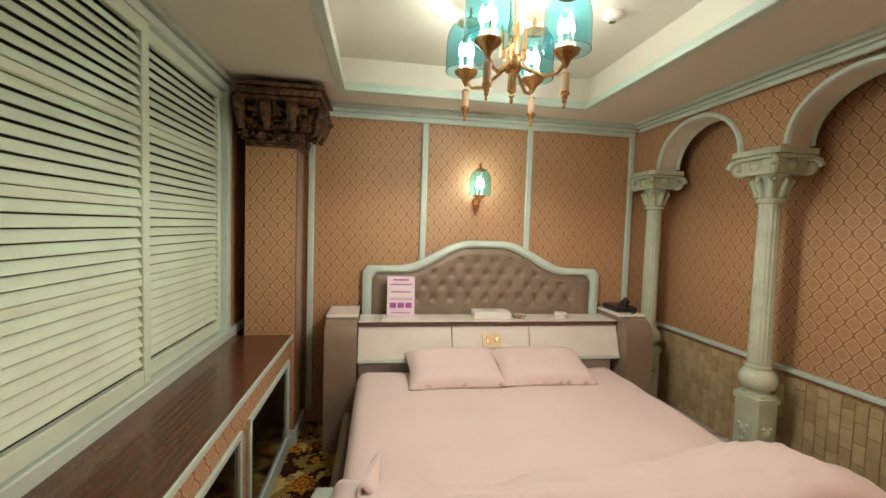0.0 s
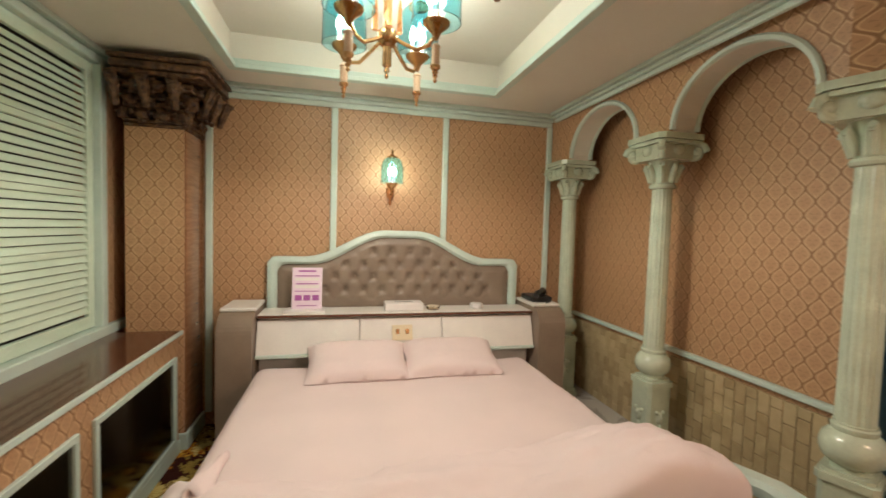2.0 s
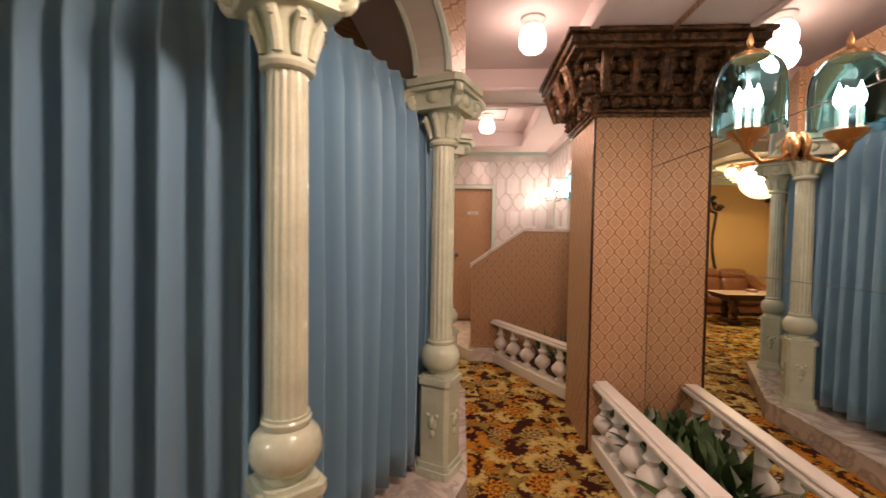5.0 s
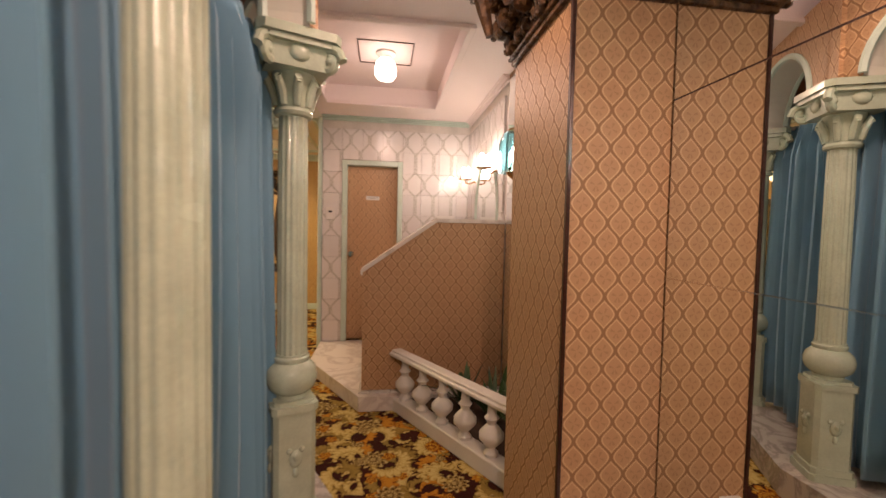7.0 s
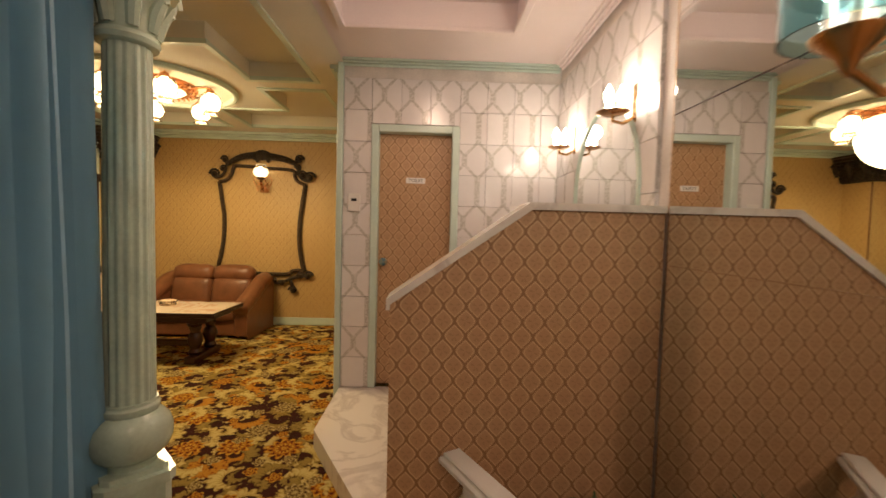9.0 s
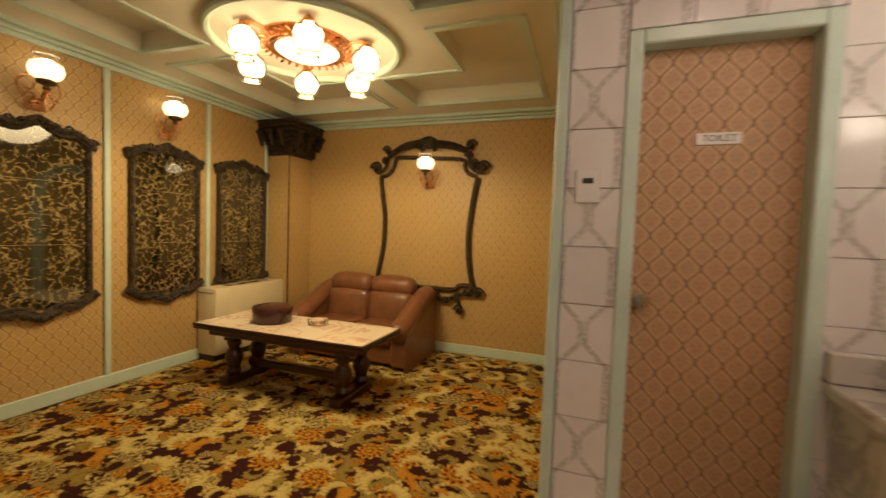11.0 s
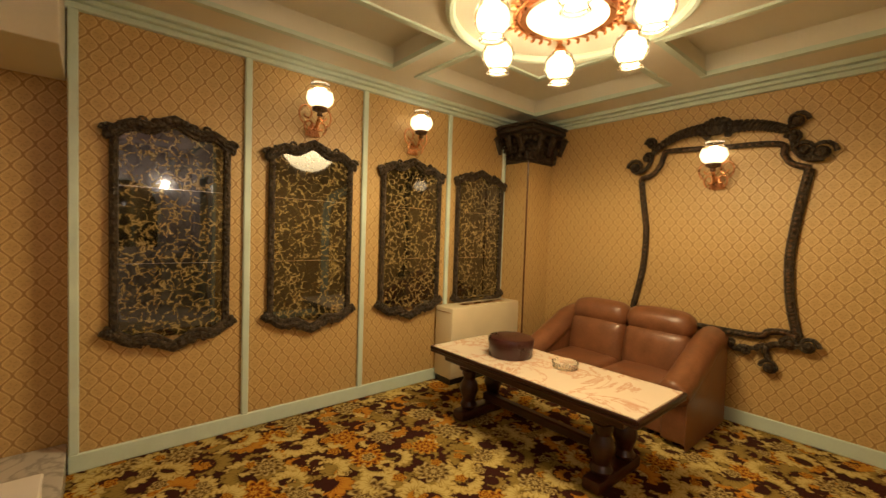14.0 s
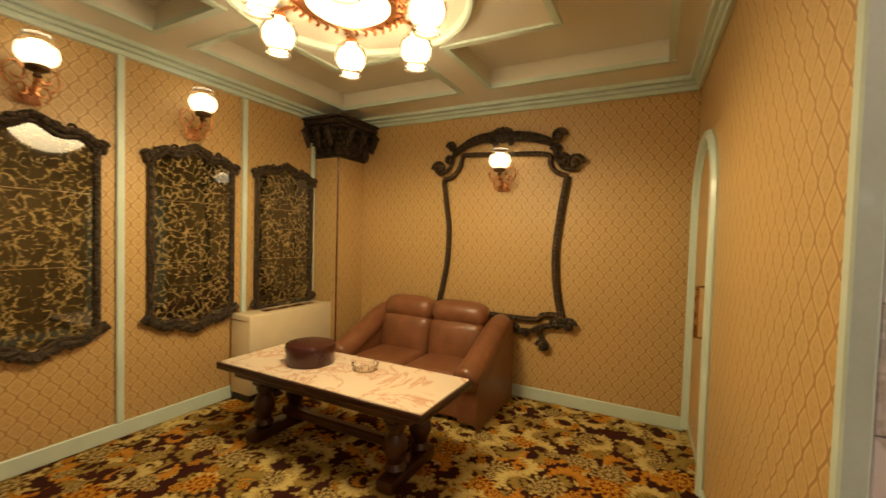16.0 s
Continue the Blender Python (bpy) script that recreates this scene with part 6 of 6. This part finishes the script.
for yy in (TY0 + 0.26, TY1 - 0.26):
    b = box(TX0 + 0.06, yy - 0.055, 0.0, TX1 - 0.06, yy + 0.055, 0.075, 0.02, seg=2)
    box(TX0 + 0.1, yy - 0.05, 0.35, TX1 - 0.1, yy + 0.05, 0.40, 0.015, bm=b)
    for xx in (TX0 + 0.17, TX1 - 0.17):
        lathe([(0.05, 0.075), (0.062, 0.10), (0.045, 0.13), (0.055, 0.17), (0.07, 0.21), (0.06, 0.26), (0.04, 0.29), (0.055, 0.33), (0.05, 0.35)], 20, b, (xx, yy, 0))
    part("trestle_leg", b, WOOD_DARK, tb, "turned trestle leg", True)
part("stretcher", box((TX0 + TX1) / 2 - 0.03, TY0 + 0.3, 0.12, (TX0 + TX1) / 2 + 0.03, TY1 - 0.3, 0.18, 0.01), WOOD_DARK, tb)
o = thing("lacquer_box", "round dark red lacquer box with lid on the table", "box")
part("body", lathe([(0.001, 0), (0.146, 0), (0.153, 0.01), (0.153, 0.085), (0.001, 0.085)], 48, None, (9.11, 3.14, 0.504)), LACQUER, o, "", True)
part("lid", lathe([(0.001, 0.087), (0.158, 0.087), (0.160, 0.118), (0.152, 0.131), (0.130, 0.137), (0.001, 0.139)], 48, None, (9.11, 3.14, 0.504)), LACQUER, o, "", True)
o = thing("glass_ashtray", "round cut-glass ashtray on the marble table", "ashtray")
part("dish", lathe([(0.001, 0.012), (0.055, 0.012), (0.075, 0.04), (0.085, 0.042), (0.078, 0.0), (0.001, 0.0)], 48, None, (9.19, 2.75, 0.504), 24, 0.03), CLEAR_GLASS, o)

# sofa
sf = thing("sofa", "two-seat brown leather sofa against the wall", "sofa")
SX0, SX1, SY0, SY1 = 9.74, 10.46, 2.20, 3.52


def cushion(x0, y0, z0, x1, y1, z1, bev, puff, seed):
    b = box(x0, y0, z0, x1, y1, z1, bev, seg=4)
    bmesh.ops.subdivide_edges(b, edges=[e for e in b.edges if e.calc_length() > 0.12], cuts=8, use_grid_fill=True)
    mx, my, mz = (x0 + x1) / 2, (y0 + y1) / 2, (z0 + z1) / 2
    for v in b.verts:
        u, w, h = (v.co.x - mx) / (x1 - x0) * 2, (v.co.y - my) / (y1 - y0) * 2, (v.co.z - mz) / (z1 - z0) * 2
        k = puff * (1 - w * w)
        v.co.x += u * k * (1 - h * h * 0.7)
        v.co.z += h * k * (1 - u * u * 0.7) + 0.004 * noise.noise(Vector((v.co.x * 12, v.co.y * 12, seed)))
        v.co.x += 0.004 * noise.noise(Vector((v.co.z * 14, v.co.y * 10, seed + 4)))
    for _ in range(4):
        bmesh.ops.smooth_vert(b, verts=b.verts, factor=0.5, use_axis_x=True, use_axis_y=True, use_axis_z=True)
    return b


part("base", box(SX0 + 0.06, SY0 + 0.03, 0.03, SX1, SY1 - 0.03, 0.22, 0.02, seg=2), LEATHER_BROWN, sf)
ym = (SY0 + SY1) / 2
for i, (y0, y1) in enumerate(((SY0 + 0.17, ym), (ym, SY1 - 0.17))):
    part("seat_cushion", cushion(SX0 + 0.02, y0 + 0.003, 0.20, SX1 - 0.16, y1 - 0.003, 0.37, 0.05, 0.015, i), LEATHER_BROWN, sf, "", True)
    bk = part("back_cushion", cushion(-0.10, y0 - 0.004, -0.20, 0.08, y1 + 0.004, 0.165, 0.06, 0.036, i + 7), LEATHER_BROWN, sf, "", True)
    bk.matrix_basis = pose(SX1 - 0.20, 0, 0.48, 0, 9, 0)
    hd = part("head_roll", cushion(-0.13, y0 - 0.012, -0.105, 0.10, y1 + 0.012, 0.10, 0.085, 0.02, i + 9), LEATHER_BROWN, sf, "", True)
    hd.matrix_basis = pose(SX1 - 0.14, 0, 0.70, 0, 9, 0)
mm = Matrix(((1, 0, 0, 0), (0, 0, 1, 0), (0, 1, 0, 0), (0, 0, 0, 1)))
armo = [(SX0, 0.03), (SX0, 0.33), (SX0 + 0.03, 0.375), (SX0 + 0.12, 0.42), (SX0 + 0.32, 0.50), (SX0 + 0.52, 0.59), (SX1, 0.63), (SX1, 0.03)]
for y0 in (SY0, SY1 - 0.17):
    m2 = mm.copy()
    m2[1][3] = y0
    b = slab(armo, m2, 0.17)
    bmesh.ops.bevel(b, geom=b.edges[:], offset=0.03, segments=3, profile=0.5, affect="EDGES", clamp_overlap=True)
    part("armrest", b, LEATHER_BROWN, sf, "", True)
    pad = curve([(SX0 - 0.055, 0.345), (SX0 - 0.03, 0.36), (SX0 + 0.06, 0.39), (SX0 + 0.2, 0.445), (SX0 + 0.4, 0.535), (SX0 + 0.55, 0.60), (SX1 - 0.04, 0.62)], 4)
    part("arm_pad", tube([(u, y0 + 0.085, v) for u, v in pad], 0.09, 16, None, [0.098 * min(1.0, 0.35 + i * 0.16) for i in range(len(pad))]), LEATHER_BROWN, sf, "padded arm", True)
part("back_shell", box(SX1 - 0.12, SY0 + 0.05, 0.04, SX1, SY1 - 0.05, 0.66, 0.03, seg=3), LEATHER_BROWN, sf, "", True)

# fan heater cabinet
o = thing("fan_coil_unit", "cream enamel heater cabinet standing on the carpet by the wall", "heater")
part("body", box(9.25, 3.92, 0.06, 10.15, 4.15, 0.69, 0.012, seg=2), CREAM, o, "", True)
part("plinth", box(9.27, 3.95, 0.0, 10.13, 4.15, 0.06), BLACK, o, "black plinth")
part("grille", box(9.45, 3.99, 0.691, 10.0, 4.06, 0.696, 0.002), BRASS, o, "top outlet slot")
part("seam", box(9.247, 3.94, 0.645, 9.2495, 4.14, 0.65), BRASS, o)

setting("floor_ledge", box(6.385, 3.2, 0.004, 6.755, 4.295, 0.12, 0.004), GREY_MARBLE, "low grey marble ledge beside the bay", "platform")
o = thing("storage_box", "plain white box standing on the marble ledge", "box")
part("body", box(6.43, 3.22, 0.121, 6.70, 3.62, 0.27, 0.006), PLASTIC, o)
part("lid", box(6.425, 3.215, 0.271, 6.705, 3.625, 0.29, 0.006), PLASTIC, o)

# ---------------- tiles ----------------
def tile_mesh(w, h, d):
    b = box(-w / 2, -d, -h / 2, w / 2, 0, h / 2, 0.002)
    me = bpy.data.meshes.new("tile")
    b.to_mesh(me)
    b.free()
    return me


def lay_tiles(parent, me, spots, material):
    me.materials.append(material)
    for m in spots:
        t = new("tile", me)
        t.parent = parent
        t.matrix_basis = m


TW, TH = 0.2, 0.23
full = tile_mesh(TW - 0.002, TH - 0.002, 0.02)
spots = []
for j in range(10):
    zc = 0.117 + TH * (j + 0.5)
    for i in range(4):
        yc = -0.06 - TW * (i + 0.5) + 0.0
        if yc - TW / 2 > -0.87:
            spots.append(pose(8.119, yc, zc, 0, 0, -90))
lay_tiles(WALL_TOILET, full, spots, PINK_TILE)
strip = tile_mesh(0.203, TH - 0.003, 0.02)
lay_tiles(WALL_TOILET, strip, [pose(8.119, 0.692, 0.117 + TH * (j + 0.5), 0, 0, -90) for j in range(10)], PINK_TILE)
over = tile_mesh(0.213, 0.325, 0.02)
lay_tiles(WALL_TOILET, over, [pose(8.119, 0.05 + 0.2153 * i, 2.253, 0, 0, -90) for i in range(3)], PINK_TILE)
spots = [pose(8.012 - TW * i, -0.811, 0.117 + TH * (j + 0.5), 0, 0, 180) for i in range(7) for j in range(10)]
lay_tiles(WALL_SINK, full, spots, PINK_TILE)

ALC = bpy.data.objects["wall_alcove"]
brick = tile_mesh(0.060, 0.105, 0.016)
half_brick = tile_mesh(0.060, 0.051, 0.016)
for me in (brick, half_brick):
    me.materials.append(TAN_TILE)
for i in range(33):
    yc = 1.945 + 0.0625 * i
    rows = [(brick, 0.206 + 0.108 * j) for j in range(5)] + [(half_brick, 0.719)]
    if i % 2:
        rows = [(half_brick, 0.179)] + [(brick, 0.260 + 0.108 * j) for j in range(5)]
    for me, z in rows:
        t = new("tile", me)
        t.parent = ALC
        t.matrix_basis = pose(3.119, yc, z, 0, 0, -90)
